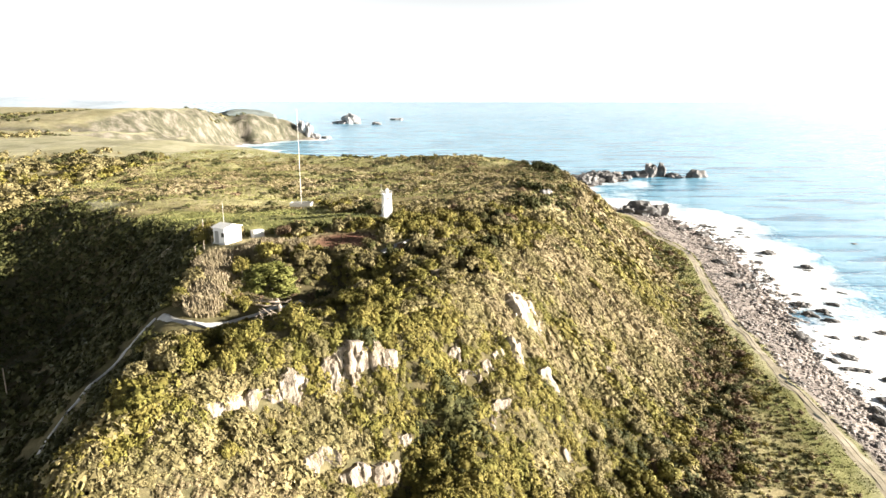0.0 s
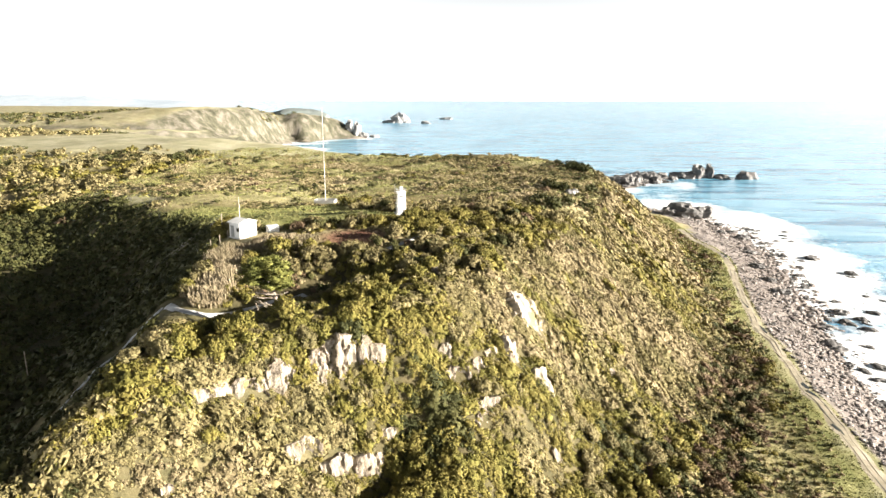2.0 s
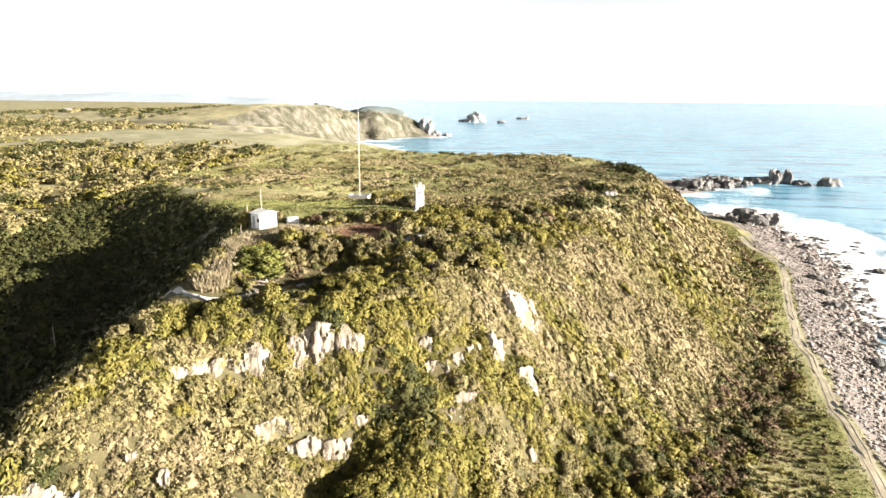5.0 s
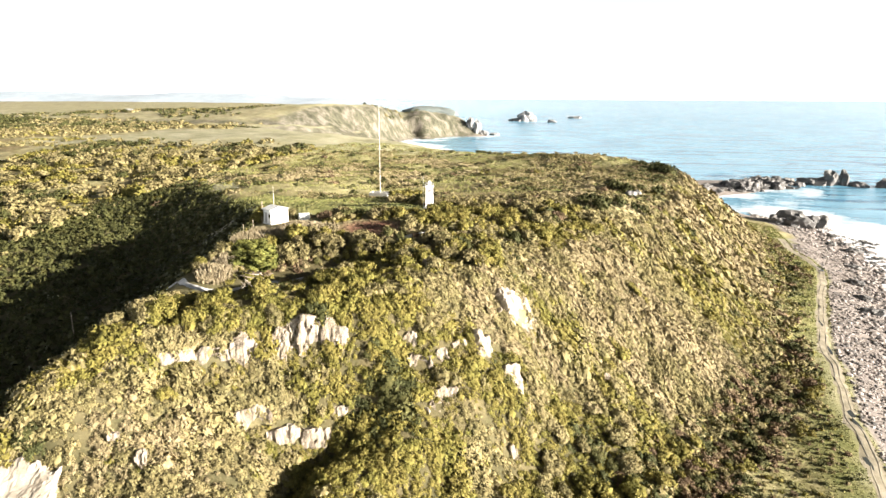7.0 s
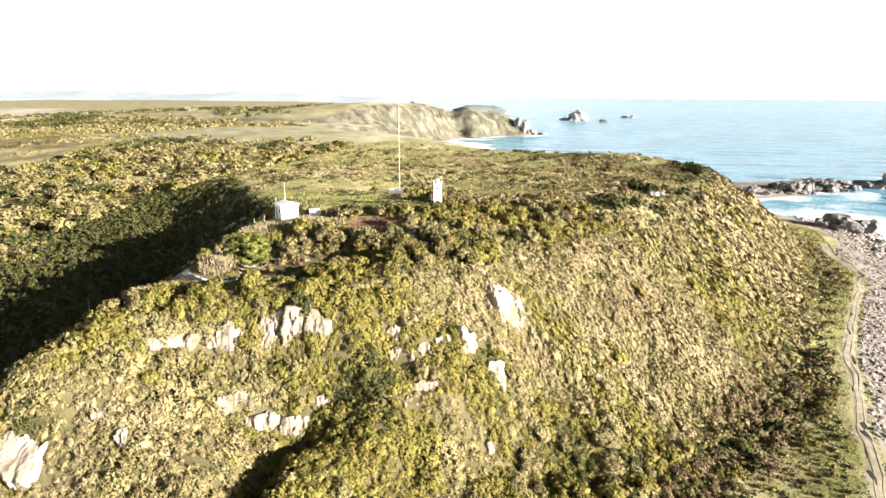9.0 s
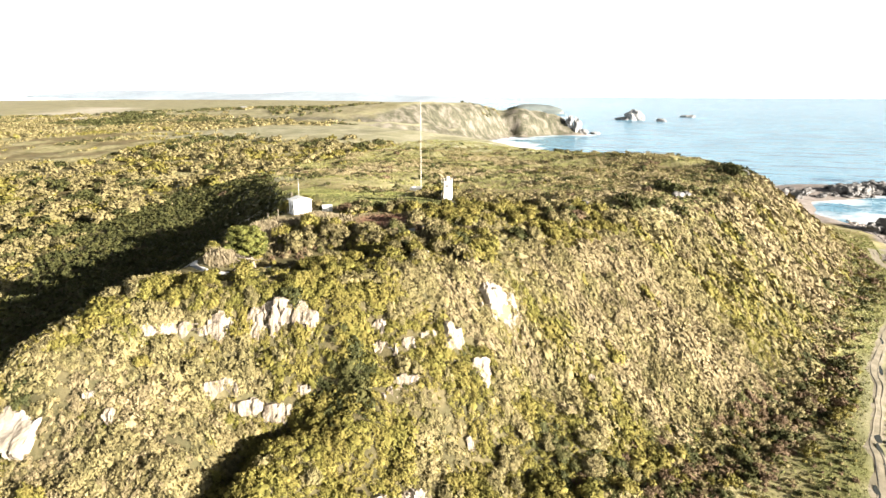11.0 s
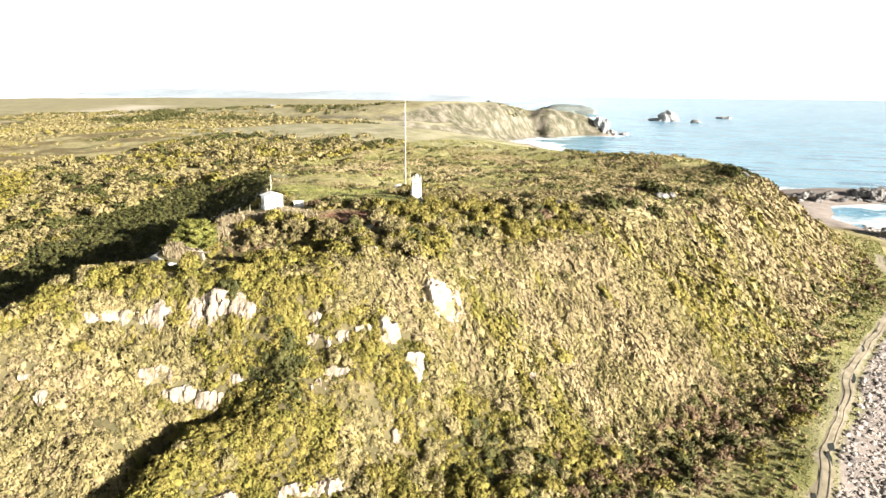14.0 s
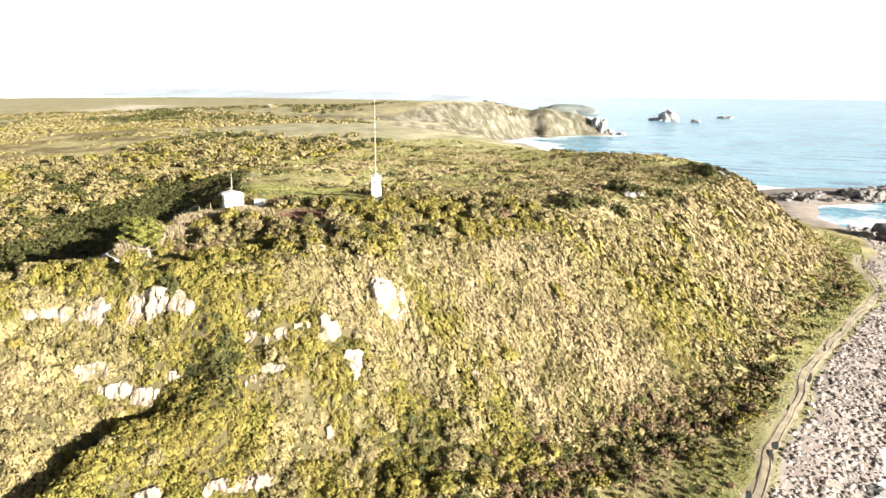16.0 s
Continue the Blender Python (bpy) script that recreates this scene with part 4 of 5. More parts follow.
# low heath further back
x, y = scatter(-130, 44, 135, 345, 1.25)
west, out = side_of(x, y)
keep = ~out & (near_of(LAWN_ZONE, x, y) < 0.4) & (near_of(MEADOW_ZONE, x, y) < 0.5) & (fbm(x, y, 20, 3, 81) > np.where(x > 0, -0.6, -0.15)) & (ground(x, y) > 12) & (np.hypot(x + 33.5, y - 149.5) > 5)
x, y = x[keep], y[keep]
k = np.array([HEATH, OLIVE, RUSSET, DARK], float)[settle(x, y, (0.40, 0.46, 0.05, 0.09), 14, 83, 0.35).astype(int)]
grow(x, y, rng.uniform(0.4, 1.0, len(x)), k, 0.4)
x, y = scatter(-120, 42, 137, 330, 7.5)
west, out = side_of(x, y)
keep = ~out & (ground(x, y) > 16) & (rng.random(len(x)) < 0.5) & (near_of(LAWN_ZONE, x, y) < 0.2)
clumps(x[keep], y[keep], rng.uniform(0.8, 1.8, keep.sum()), choose(keep.sum(), (0.1, 0.4, 0.45, 0, 0.05)), 5, 0.75)

# dark thickets on the far rim and beside the seaward brow
for cx, cy, n_, s_ in ((-36, 327, 16, 5), (-30, 326, 8, 4), (36, 240, 14, 4.5), (34, 228, 8, 4), (26, 176, 10, 4), (21, 150, 8, 3.5)):
    x, y = cx + rng.normal(0, s_, n_), cy + rng.normal(0, s_ * 0.6, n_)
    clumps(x, y, rng.uniform(1.2, 2.4, n_), np.full(n_, float(DARK)), 7, 0.9)
# scattered bushes on the far land
x, y = rng.uniform(-700, -250, 2600), rng.uniform(560, 1000, 2600)
keep = (fbm(x, y, 70, 3, 44) > 0.15) & (ground(x, y) > 26)
grow(x[keep], y[keep], rng.uniform(1.5, 4.0, keep.sum()), choose(keep.sum(), (0.0, 0.35, 0.65)), 0.6)

# shaded western side and the valley; dark leaf colour there also paints the shade
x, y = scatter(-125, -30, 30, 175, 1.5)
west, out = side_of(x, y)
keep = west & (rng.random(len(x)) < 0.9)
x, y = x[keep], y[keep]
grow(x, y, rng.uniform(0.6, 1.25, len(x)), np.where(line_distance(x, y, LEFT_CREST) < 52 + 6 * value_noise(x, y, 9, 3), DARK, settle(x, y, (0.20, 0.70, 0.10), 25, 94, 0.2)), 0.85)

# scrub of the plain
x, y = scatter(-420, -100, 60, 340, 2.1)
keep = (x < -122) | (y > 172)
keep &= (fbm(x, y, 38, 3, 91) > np.where(x > -250, -0.9, -0.35)) & (near_of(MEADOW_ZONE, x, y) < 0.6) & (x < np.interp(y, [60, 215, 340], [-110, -118, -128]))
x, y = x[keep], y[keep]
some = rng.random(len(x)) < np.where(x > -250, 0.30, 0.5)
grow(x[some], y[some], rng.uniform(0.8, 1.7, some.sum()), settle(x[some], y[some], (0.24, 0.66, 0.10), 40, 93, 0.25), 0.6)
x, y = scatter(-250, -100, 70, 330, 4.6)
keep = ((x < -112) | (y > 165)) & (fbm(x, y, 30, 3, 91) > -0.45) & (near_of(MEADOW_ZONE, x, y) < 0.5) & (x < np.interp(y, [60, 215, 340], [-106, -118, -128]))
x, y = x[keep], y[keep]
clumps(x, y, rng.uniform(1.5, 3.5, len(x)), settle(x, y, (0.30, 0.54, 0.16), 22, 95, 0.3), 9, 0.8)
x, y = scatter(-900, -270, 250, 640, 5.5)
keep = (fbm(x, y, 60, 3, 92) > -0.25) & (near_of(MEADOW_ZONE, x, y) < 0.45) & ((x < -420) | (y > 340))
grow(x[keep], y[keep], rng.uniform(1.5, 3.6, keep.sum()), settle(x[keep], y[keep], (0.04, 0.62, 0.34), 60, 96, 0.3), 0.6)

# dark heath along the foot, thin growth on the terrace
LANE = [(a, c, 0) for a, c in TRACK]
x, y = scatter(30, 92, 56, 290, 1.1)
z = ground(x, y)
west, out = side_of(x, y)
toe = smooth(9, 4, line_distance(x, y, [(a + 3, c, 0) for a, c, _ in EAST_FOOT[:8]]) + 2.5 * fbm(x, y, 8, 2, 97))
keep = out & (z < 6.3) & (z > 2.5) & (line_distance(x, y, LANE) > 2.4) & (x < np.interp(y, [p[1] for p in TRACK], [p[0] for p in TRACK])) & (rng.random(len(x)) < np.where(y < 140, 0.5 + 0.4 * (fbm(x, y, 8, 3, 98) > 0.05) * smooth(2, 8, line_distance(x, y, LANE)), 0.08) + np.where(y < 135, 0.6, 0.3) * toe)
x, y, toe = x[keep], y[keep], toe[keep]
grow(x, y, rng.uniform(0.22, 0.60, len(x)) + 0.7 * toe * rng.random(len(x)), choose(len(x), (0.14, 0.26, 0.30, 0.08, 0.22)), 0.8)

x, y = scatter(20, 80, 62, 250, 2.6)
foot = line_distance(x, y, [(29, 77, 0)] + [(a + 5, c, 0) for a, c, _ in EAST_FOOT[:8]]) + 2.2 * fbm(x, y, 9, 2, 99)
keep = (foot < np.where(y < 128, 6.5, 0.8)) & (fbm(x, y, 12, 2, 100) > -0.35) & (line_distance(x, y, LANE) > 3.5)
x, y = x[keep], y[keep]
clumps(x, y, rng.uniform(0.7, 1.5, len(x)), choose(len(x), (0.10, 0.26, 0.42, 0.0, 0.22)), 7, 0.85)

# low growth at the foot of the rocks
for ox, oy, ca, sa, half, h in OUTCROPS:
    n_ = int(half * (0.35 * h + 1.6) * 7)
    u, v = rng.uniform(-1.0, 1.0, n_) * half, -rng.uniform(0.16 * h, 0.35 * h + 1.6, n_)
    grow(ox + u * ca - v * sa, oy + u * sa + v * ca, rng.uniform(0.22, 0.42, n_), choose(n_, (0.5, 0.42, 0.02, 0.06)), 0.85)

POOL = np.concatenate(POOL)
clear = np.ones(len(POOL), bool)
for ox, oy, ca, sa, half, h in OUTCROPS:
    dx, dy = POOL[:, 0] - ox, POOL[:, 1] - oy
    u, v = (dx * ca + dy * sa) / half, -dx * sa + dy * ca
    ragged = 0.12 * fbm(POOL[:, 0], POOL[:, 1], 1.5, 2, 17)
    clear &= ~(u ** 2 + (v / np.where(v < 0, 0.22 * h + 0.1, 0.16 * h + 0.3)) ** 2 < 0.76 + 3.0 * ragged)
    # only low growth in front of a rock
    front = (np.abs(u) < 0.85) & (v < 0) & (v > -0.35 * h - 1.3)
    POOL[front, 2:4] *= np.minimum(1.0, 0.42 / POOL[front, 2:3])
    POOL[front, 5] = np.minimum(POOL[front, 5], 0.05)
for line, wide in ((PALE_PATH, 1.7), (DOWN_ROAD, 1.5), (TOWER_PATH, 1.3)):
    clear &= line_distance(POOL[:, 0], POOL[:, 1] + 0.4 * wide, [(a, c, 0) for a, c in line]) > wide + 0.5 * POOL[:, 2]
POOL = POOL[clear]
# the growth stays low on the open side of the concrete path
verge = line_distance(POOL[:, 0], POOL[:, 1], [(a, c, 0) for a, c in PALE_PATH])
verge = np.where((POOL[:, 1] < np.interp(POOL[:, 0], [a for a, c in PALE_PATH], [c for a, c in PALE_PATH])) & (POOL[:, 0] > -37) & (POOL[:, 0] < -17), verge, 99)
cut = np.clip((0.15 + 0.17 * verge) / (POOL[:, 3] + POOL[:, 5]), 0.2, 1.0)
POOL[:, [2, 3, 5]] *= np.column_stack([0.35 + 0.65 * cut, cut, cut])
away = np.hypot(POOL[:, 0] - 22, POOL[:, 1] - 5)
level = np.where((away < 80) & (POOL[:, 0] > -38), 0, np.where((away < 128) & (POOL[:, 0] > -48), 1, 2))
ground_at = ground(POOL[:, 0], POOL[:, 1])
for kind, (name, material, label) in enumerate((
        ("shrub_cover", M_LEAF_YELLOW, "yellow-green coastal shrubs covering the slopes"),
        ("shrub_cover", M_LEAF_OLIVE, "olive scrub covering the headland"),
        ("shrub_cover", M_LEAF_DARK, "dark green bushes on the crest, and in the valley with its shade in their colour"),
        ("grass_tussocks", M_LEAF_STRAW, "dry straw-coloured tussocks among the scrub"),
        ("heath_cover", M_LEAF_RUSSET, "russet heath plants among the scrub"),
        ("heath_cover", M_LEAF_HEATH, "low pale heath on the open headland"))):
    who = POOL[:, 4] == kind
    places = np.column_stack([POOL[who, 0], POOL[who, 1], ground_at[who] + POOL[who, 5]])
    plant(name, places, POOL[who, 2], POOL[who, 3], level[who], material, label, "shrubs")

# ---- reeds ----
gen = np.random.default_rng(31)
x, y = gen.uniform(-40, -17, 130000), gen.uniform(70, 104, 130000)
edge = np.minimum(line_distance(x, y, REEDS), line_distance(x, y, REEDS_B)) + 1.3 * fbm(x, y, 2.2, 3, 33)
keep = (gen.random(len(x)) < 0.8 * smooth(np.where(y < 88, 2.4, 3.4), 0.4, edge)) & (line_distance(x, y + 1.2, [(a, c, 0) for a, c in PALE_PATH]) > 2.4) & (np.hypot(x + 35.2, y - 101.8) > 4.6) & (np.hypot(x + 31.4, y - 105.0) > 3.6) & (np.hypot(x - PINE_AT[0], y - PINE_AT[1]) > 4.5)
x, y = x[keep][:27000], y[keep][:27000]
n = len(x)
a, h = gen.uniform(0, 6.283, n), gen.uniform(0.5, 1.35, n) * (1 + 0.35 * fbm(x, y, 3, 2, 34))
base = np.column_stack([x, y, ground(x, y) - 0.05])
side = np.column_stack([np.cos(a), np.sin(a), np.zeros(n)]) * gen.uniform(0.03, 0.065, n)[:, None]
lean = np.column_stack([gen.normal(-0.12, 0.16, n), gen.normal(0, 0.16, n), np.ones(n)]) * h[:, None]
tip = base + lean
ob = new("reed_bed", mesh_of("reed_bed", np.stack([base - side * 0.4, base + side * 0.4, base + lean * 0.75 + side, tip, base + lean * 0.75 - side], 1).reshape(-1, 3), np.arange(5 * n).reshape(-1, 5), M_LEAF_REED))
tagged(ob, "tall pale dry reeds below the hut", "reeds", kind="stuff")

# ---- grass blades on the terrace, lawn and crest ----
gen = np.random.default_rng(21)
x, y = gen.uniform(36, 92, 90000), gen.uniform(76, 280, 90000)
z = ground(x, y)
keep = (z < 5) & (x < np.interp(y, [p[1] for p in TRACK], [p[0] for p in TRACK]) + 1.8) & (line_distance(x, y, [(a, c, 0) for a, c in RUT_A]) > 0.7) & (line_distance(x, y, [(a, c, 0) for a, c in RUT_B]) > 0.7)
x2, y2 = gen.uniform(-90, 0, 30000), gen.uniform(105, 160, 30000)
keep2 = near_of(LAWN_ZONE, x2, y2) > 0.25
x, y = np.concatenate([x[keep], x2[keep2]]), np.concatenate([y[keep], y2[keep2]])
x3, y3 = gen.uniform(-130, 42, 90000), gen.uniform(125, 345, 90000)
west, out = side_of(x3, y3)
keep3 = ~out & (ground(x3, y3) > 12)
x, y = np.concatenate([x, x3[keep3]]), np.concatenate([y, y3[keep3]])
n = len(x)
a, s = gen.uniform(0, 6.283, n), gen.uniform(0.10, 0.26, n) * np.where(y > 160, 1.7, 1.0)
base = np.column_stack([x, y, ground(x, y)])
side = np.column_stack([np.cos(a), np.sin(a), np.zeros(n)]) * (s * 0.6)[:, None]
tip = np.column_stack([gen.normal(0, 0.3, n), gen.normal(0, 0.3, n), gen.uniform(0.5, 1.0, n)]) * s[:, None]
ob = new("grass", mesh_of("grass", np.stack([base - side, base + side, base + tip], 1).reshape(-1, 3), np.arange(3 * n).reshape(-1, 3), M_LEAF_GRASS))
tagged(ob, "short green grass on the terrace and clearing", "grass", kind="stuff")

# ---- light tower ----
def light_tower(at):
    t = thing("light_tower", at, "small white square light tower among scrub on the headland", "lighthouse", turn=18)
    bm = bmesh.new()
    box(bm, (2.3, 2.3, 0.3), (0, 0, 0.0), bevel=0.03)
    part("plinth", bm, M_CONCRETE, t)
    bm = bmesh.new()
    bmesh.ops.create_cone(bm, cap_ends=True, segments=4, radius1=1.14, radius2=1.0, depth=4.0, matrix=pose(0, 0, 2.1, 0, 0, 45))
    bmesh.ops.bevel(bm, geom=bm.edges[:], offset=0.05, segments=2, affect="EDGES")
    part("shaft", bm, M_WHITE, t)
    bm = bmesh.new()
    box(bm, (1.64, 1.64, 0.12), (0, 0, 4.14), bevel=0.02)
    part("gallery_slab", bm, M_WHITE, t)
    for k in range(4):
        bm = bmesh.new()
        a = k * 90
        p = pose(0, 0, 0, 0, 0, a)
        for s in (-0.75, 0.0):
            c = p @ Vector((s, -0.76, 4.2))
            rod(bm, c, c + Vector((0, 0, 0.55)), 0.025, sides=6)
        rod(bm, p @ Vector((-0.76, -0.76, 4.75)), p @ Vector((0.76, -0.76, 4.75)), 0.025, sides=6)
        rod(bm, p @ Vector((-0.76, -0.76, 4.48)), p @ Vector((0.76, -0.76, 4.48)), 0.018, sides=6)
        part("railing", bm, M_METAL, t)
    bm = bmesh.new()
    rod(bm, (0, 0, 4.2), (0, 0, 5.0), 0.34, 0.30, 12)
    part("lantern", bm, M_WHITE, t)
    bm = bmesh.new()
    rod(bm, (0, 0, 5.0), (0, 0, 5.22), 0.40, 0.06, 12)
    part("lantern_cap", bm, M_WHITE, t)
    bm = bmesh.new()
    box(bm, (0.7, 0.05, 0.5), (0, -0.79, 3.4), bevel=0.01)
    part("panel", bm, M_GREY, t, "small grey panel")
    bm = bmesh.new()
    rod(bm, (-1.15, -0.4, 0), (-1.15, -0.4, 6.1), 0.035, 0.02, 6)
    part("aerial", bm, M_METAL, t, "thin metal aerial")
    return t


light_tower((-10.7, 117.5, float(ground(-10.7, 117.5)) + 0.05))


# ---- hut ----
def hut(at, turn):
    h = thing("hut", at, "small white hut with a low gabled roof", "hut", turn=turn)
    w, d, e, r = 3.5, 2.6, 2.6, 0.5
    bm = bmesh.new()
    box(bm, (w + 0.3, d + 0.3, 0.24), (0, 0, 0.0), bevel=0.02)
    part("footing", bm, M_CONCRETE, h)
    bm = bmesh.new()
    prof = [(-w / 2, 0.1), (w / 2, 0.1), (w / 2, e), (0, e + r), (-w / 2, e)]
    a = [bm.verts.new((x, -d / 2, z)) for x, z in prof]
    c = [bm.verts.new((x, d / 2, z)) for x, z in prof]
    bm.faces.new(a)
    bm.faces.new(c[::-1])
    for k in range(5):
        bm.faces.new((a[k], c[k], c[(k + 1) % 5], a[(k + 1) % 5]))
    bmesh.ops.recalc_face_normals(bm, faces=bm.faces)
    part("wall", bm, M_WHITE, h)
    slope = math.degrees(math.atan2(r, w / 2))
    for s in (-1, 1):
        bm = bmesh.new()
        box(bm, (math.hypot(w / 2, r) + 0.28, d + 0.5, 0.07), (s * (w / 4 + 0.10), 0, e + r / 2 + 0.02), lean=(0, s * slope), bevel=0.01)
        part("roof_sheet", bm, M_ROOF, h)
    bm = bmesh.new()
    box(bm, (0.06, 0.85, 1.95), (-w / 2 - 0.03, 0.5, 1.1), bevel=0.01)
    door = part("door", bm, M_GREY, h, "grey door")
    bm = bmesh.new()
    box(bm, (0.05, 0.04, 0.14), (-w / 2 - 0.09, 0.2, 1.1), bevel=0.005)
    part("handle", bm, M_METAL, door)
    bm = bmesh.new()
    box(bm, (0.06, 0.8, 0.8), (-w / 2 - 0.03, -0.95, 1.5), bevel=0.01)
    win = part("window", bm, M_METAL, h)
    bm = bmesh.new()
    box(bm, (0.03, 0.66, 0.66), (-w / 2 - 0.07, -0.95, 1.5), bevel=0.005)
    part("pane", bm, M_GLASS, win)
    bm = bmesh.new()
    box(bm, (0.5, 0.16, 0.75), (0.35, -d / 2 - 0.08, 1.0), bevel=0.02)
    part("meter_box", bm, M_GREY, h, "grey cabinet on the gable wall")
    bm = bmesh.new()
    rod(bm, (0.2, 0.9, 3.0), (0.2, 0.9, 6.6), 0.05, 0.03, 6)
    part("aerial", bm, M_MAST, h, "thin pale aerial pole")
    return h


HUT_Z = float(ground(-35.8, 103.8))
hut((-35.8, 103.8, HUT_Z + 0.15), 60)

t = thing("water_tank", (-31.8, 107.0, float(ground(-31.8, 107.0)) + 0.1), "low white box-shaped tank beside the hut", "tank", turn=40)
bm = bmesh.new()
box(bm, (1.9, 1.3, 1.1), (0, 0, 0.45), bevel=0.05)
part("body", bm, M_WHITE, t)
bm = bmesh.new()
box(bm, (2.0, 1.4, 0.1), (0, 0, 1.04), bevel=0.02)
part("lid", bm, M_ROOF, t)


def post(at, height, radius, label, group, lean=0.0, name="post"):
    bm = bmesh.new()
    rod(bm, (0, 0, -0.4), (lean * height, 0, height), radius, radius * 0.8, 8)
    bmesh.ops.bevel(bm, geom=[e for e in bm.edges if all(v.co.z > height - 0.05 for v in e.verts)], offset=radius * 0.3, segments=1, affect="EDGES")
    ob = part(name, bm, M_WOOD)
    ob.matrix_basis = pose(at[0], at[1], float(ground(*at)), 0, 0, 30)
    return tagged(ob, label, "post", group)


for p in ((-38.6, 100.6), (-38.0, 102.6), (-37.4, 105.2), (-39.2, 98.4)):
    post(p, 1.5, 0.07, "grey weathered wooden fence post by the hut", "fence posts by the hut")
post((-41.5, 108.5), 3.2, 0.10, "pale wooden pole behind the hut", "poles")
post((-56.0, 76.0), 4.2, 0.09, "thin pale pole standing in the shaded valley", "poles")


# ---- mast ----
def mast(at):
    m = thing("antenna_mast", at, "tall slender pale antenna mast in a low fenced enclosure", "mast")
    bm = bmesh.new()
    box(bm, (1.4, 1.4, 0.5), (0, 0, 0.2), bevel=0.04)
    part("base_block", bm, M_CONCRETE, m)
    for k in range(5):
        bm = bmesh.new()
        z0, z1 = 0.4 + k * 4.4, 0.4 + (k + 1) * 4.4
        rod(bm, (0, 0, z0), (0, 0, z1), 0.085 - 0.01 * k, 0.08 - 0.01 * k, 10)
        rod(bm, (0, 0, z1 - 0.12), (0, 0, z1), 0.11 - 0.01 * k, sides=10)
        part("mast_section", bm, M_MAST, m)
    for k in range(8):
        s = k % 2
        p = [(-2.4, -1.5), (2.4, -1.5), (2.4, 1.5), (-2.4, 1.5)]
        u, v = Vector((*p[k // 2], 0)), Vector((*p[(k // 2 + 1) % 4], 0))
        m0, m1 = u.lerp(v, 0.5 * s), u.lerp(v, 0.5 * s + 0.5)
        bm = bmesh.new()
        d = m1 - m0
        box(bm, (d.length - 0.1, 0.06, 1.1), (*((m0 + m1) / 2).xy, 0.55), math.degrees(math.atan2(d.y, d.x)), 0.01)
        part("fence_panel", bm, M_METAL, m)
    return m


mast((-33.6, 149.6, float(ground(-33.6, 149.6))))


# ---- wind-shaped pine ----
def pine(at):
    t = thing("pine_tree", at, "wind-shaped pine with a dense domed crown over bare pale limbs", "tree")
    bm = bmesh.new()
    knots = [Vector((0.5, 0.2, -0.5)), Vector((0.45, 0.1, 0.9)), Vector((0.2, 0, 2.0)), Vector((-0.2, -0.2, 3.2)), Vector((-0.6, -0.5, 4.6)), Vector((-0.8, -0.7, 6.2))]
    for k in range(5):
        rod(bm, knots[k], knots[k + 1], 0.34 - 0.055 * k, 0.285 - 0.055 * k, 9)
    part("trunk", bm, M_BARK, t)
    r = random.Random(5)
    gen = np.random.default_rng(3)
    pads = []
    # dead lower limbs reaching out below the crown
    for k, (a, n, h) in enumerate(((3.2, 3.6, 1.7), (2.7, 3.0, 2.0), (3.8, 3.2, 1.5), (4.5, 2.4, 2.1), (0.4, 1.8, 2.0), (5.6, 2.0, 1.8), (3.4, 2.6, 2.5))):
        start = knots[1].lerp(knots[2], (h - 0.9) / 1.6)
        end = start + Vector((math.cos(a) * n, math.sin(a) * n * 0.8, 0.3 + 0.4 * r.random()))
        mid = start.lerp(end, 0.5) + Vector((0, 0, 0.25 * r.uniform(-1, 1)))
        bm = bmesh.new()
        rod(bm, start, mid, 0.13, 0.08, 7)
        rod(bm, mid, end, 0.08, 0.03, 7)
        for q in range(3):
            p = mid.lerp(end, 0.3 * q + 0.1)
            rod(bm, p, p + Vector((r.uniform(-0.7, 0.3), r.uniform(-0.6, 0.6), r.uniform(0.1, 0.6))), 0.04, 0.012, 5)
        part("limb", bm, M_BARK, t, "bare pale dead limb")
    # leafy limbs, tier on tier
    for k in range(26):
        u = (k + 0.5) / 26
        a = k * 2.4 + r.uniform(-0.3, 0.3)
        h = 2.9 + 3.7 * u
        start = knots[2].lerp(knots[5], min(1.0, max(0.0, (h - 0.9 - 2.0) / 4.2)))
        reach = 2.9 * math.sqrt(max(0.05, 1 - (u * 0.95) ** 2)) * r.uniform(0.8, 1.08)
        end = Vector((-0.5 + math.cos(a) * reach * 1.05, -0.3 + math.sin(a) * reach * 0.9, h + 0.25))
        mid = start.lerp(end, 0.5) + Vector((0, 0, -0.1))
        bm = bmesh.new()
        rod(bm, start, mid, 0.10 - 0.04 * u, 0.06, 6)
        rod(bm, mid, end, 0.06, 0.02, 6)
        part("limb", bm, M_BARK, t)
        pads += [(end, 0.9), (start.lerp(end, 0.72), 0.85), (start.lerp(end, 0.4), 0.7)]
        for n in range(2):
            pads.append((end + Vector((r.uniform(-0.7, 0.7), r.uniform(-0.7, 0.7), r.uniform(-0.15, 0.3))), r.uniform(0.4, 0.65)))
    pads += [(knots[5] + Vector((r.uniform(-1.0, 1.0), r.uniform(-0.8, 0.8), r.uniform(0.1, 0.6))), 0.65) for n in range(8)]
    vs, fs, ns, base = [], [], [], 0
    for c, w in pads:
        v, f, n = lobed(gen, 8, 90, 0.25)
        vs.append(v * (w * 1.1, w * 1.1, w * 0.62) + np.array(c))
        fs.append(f + base)
        ns.append(n)
        base += len(v)
    ob = new("crown", mesh_of("crown", np.concatenate(vs), np.concatenate(fs), M_LEAF_PINE, True, np.concatenate(ns)))
    ob.parent = t
    return t


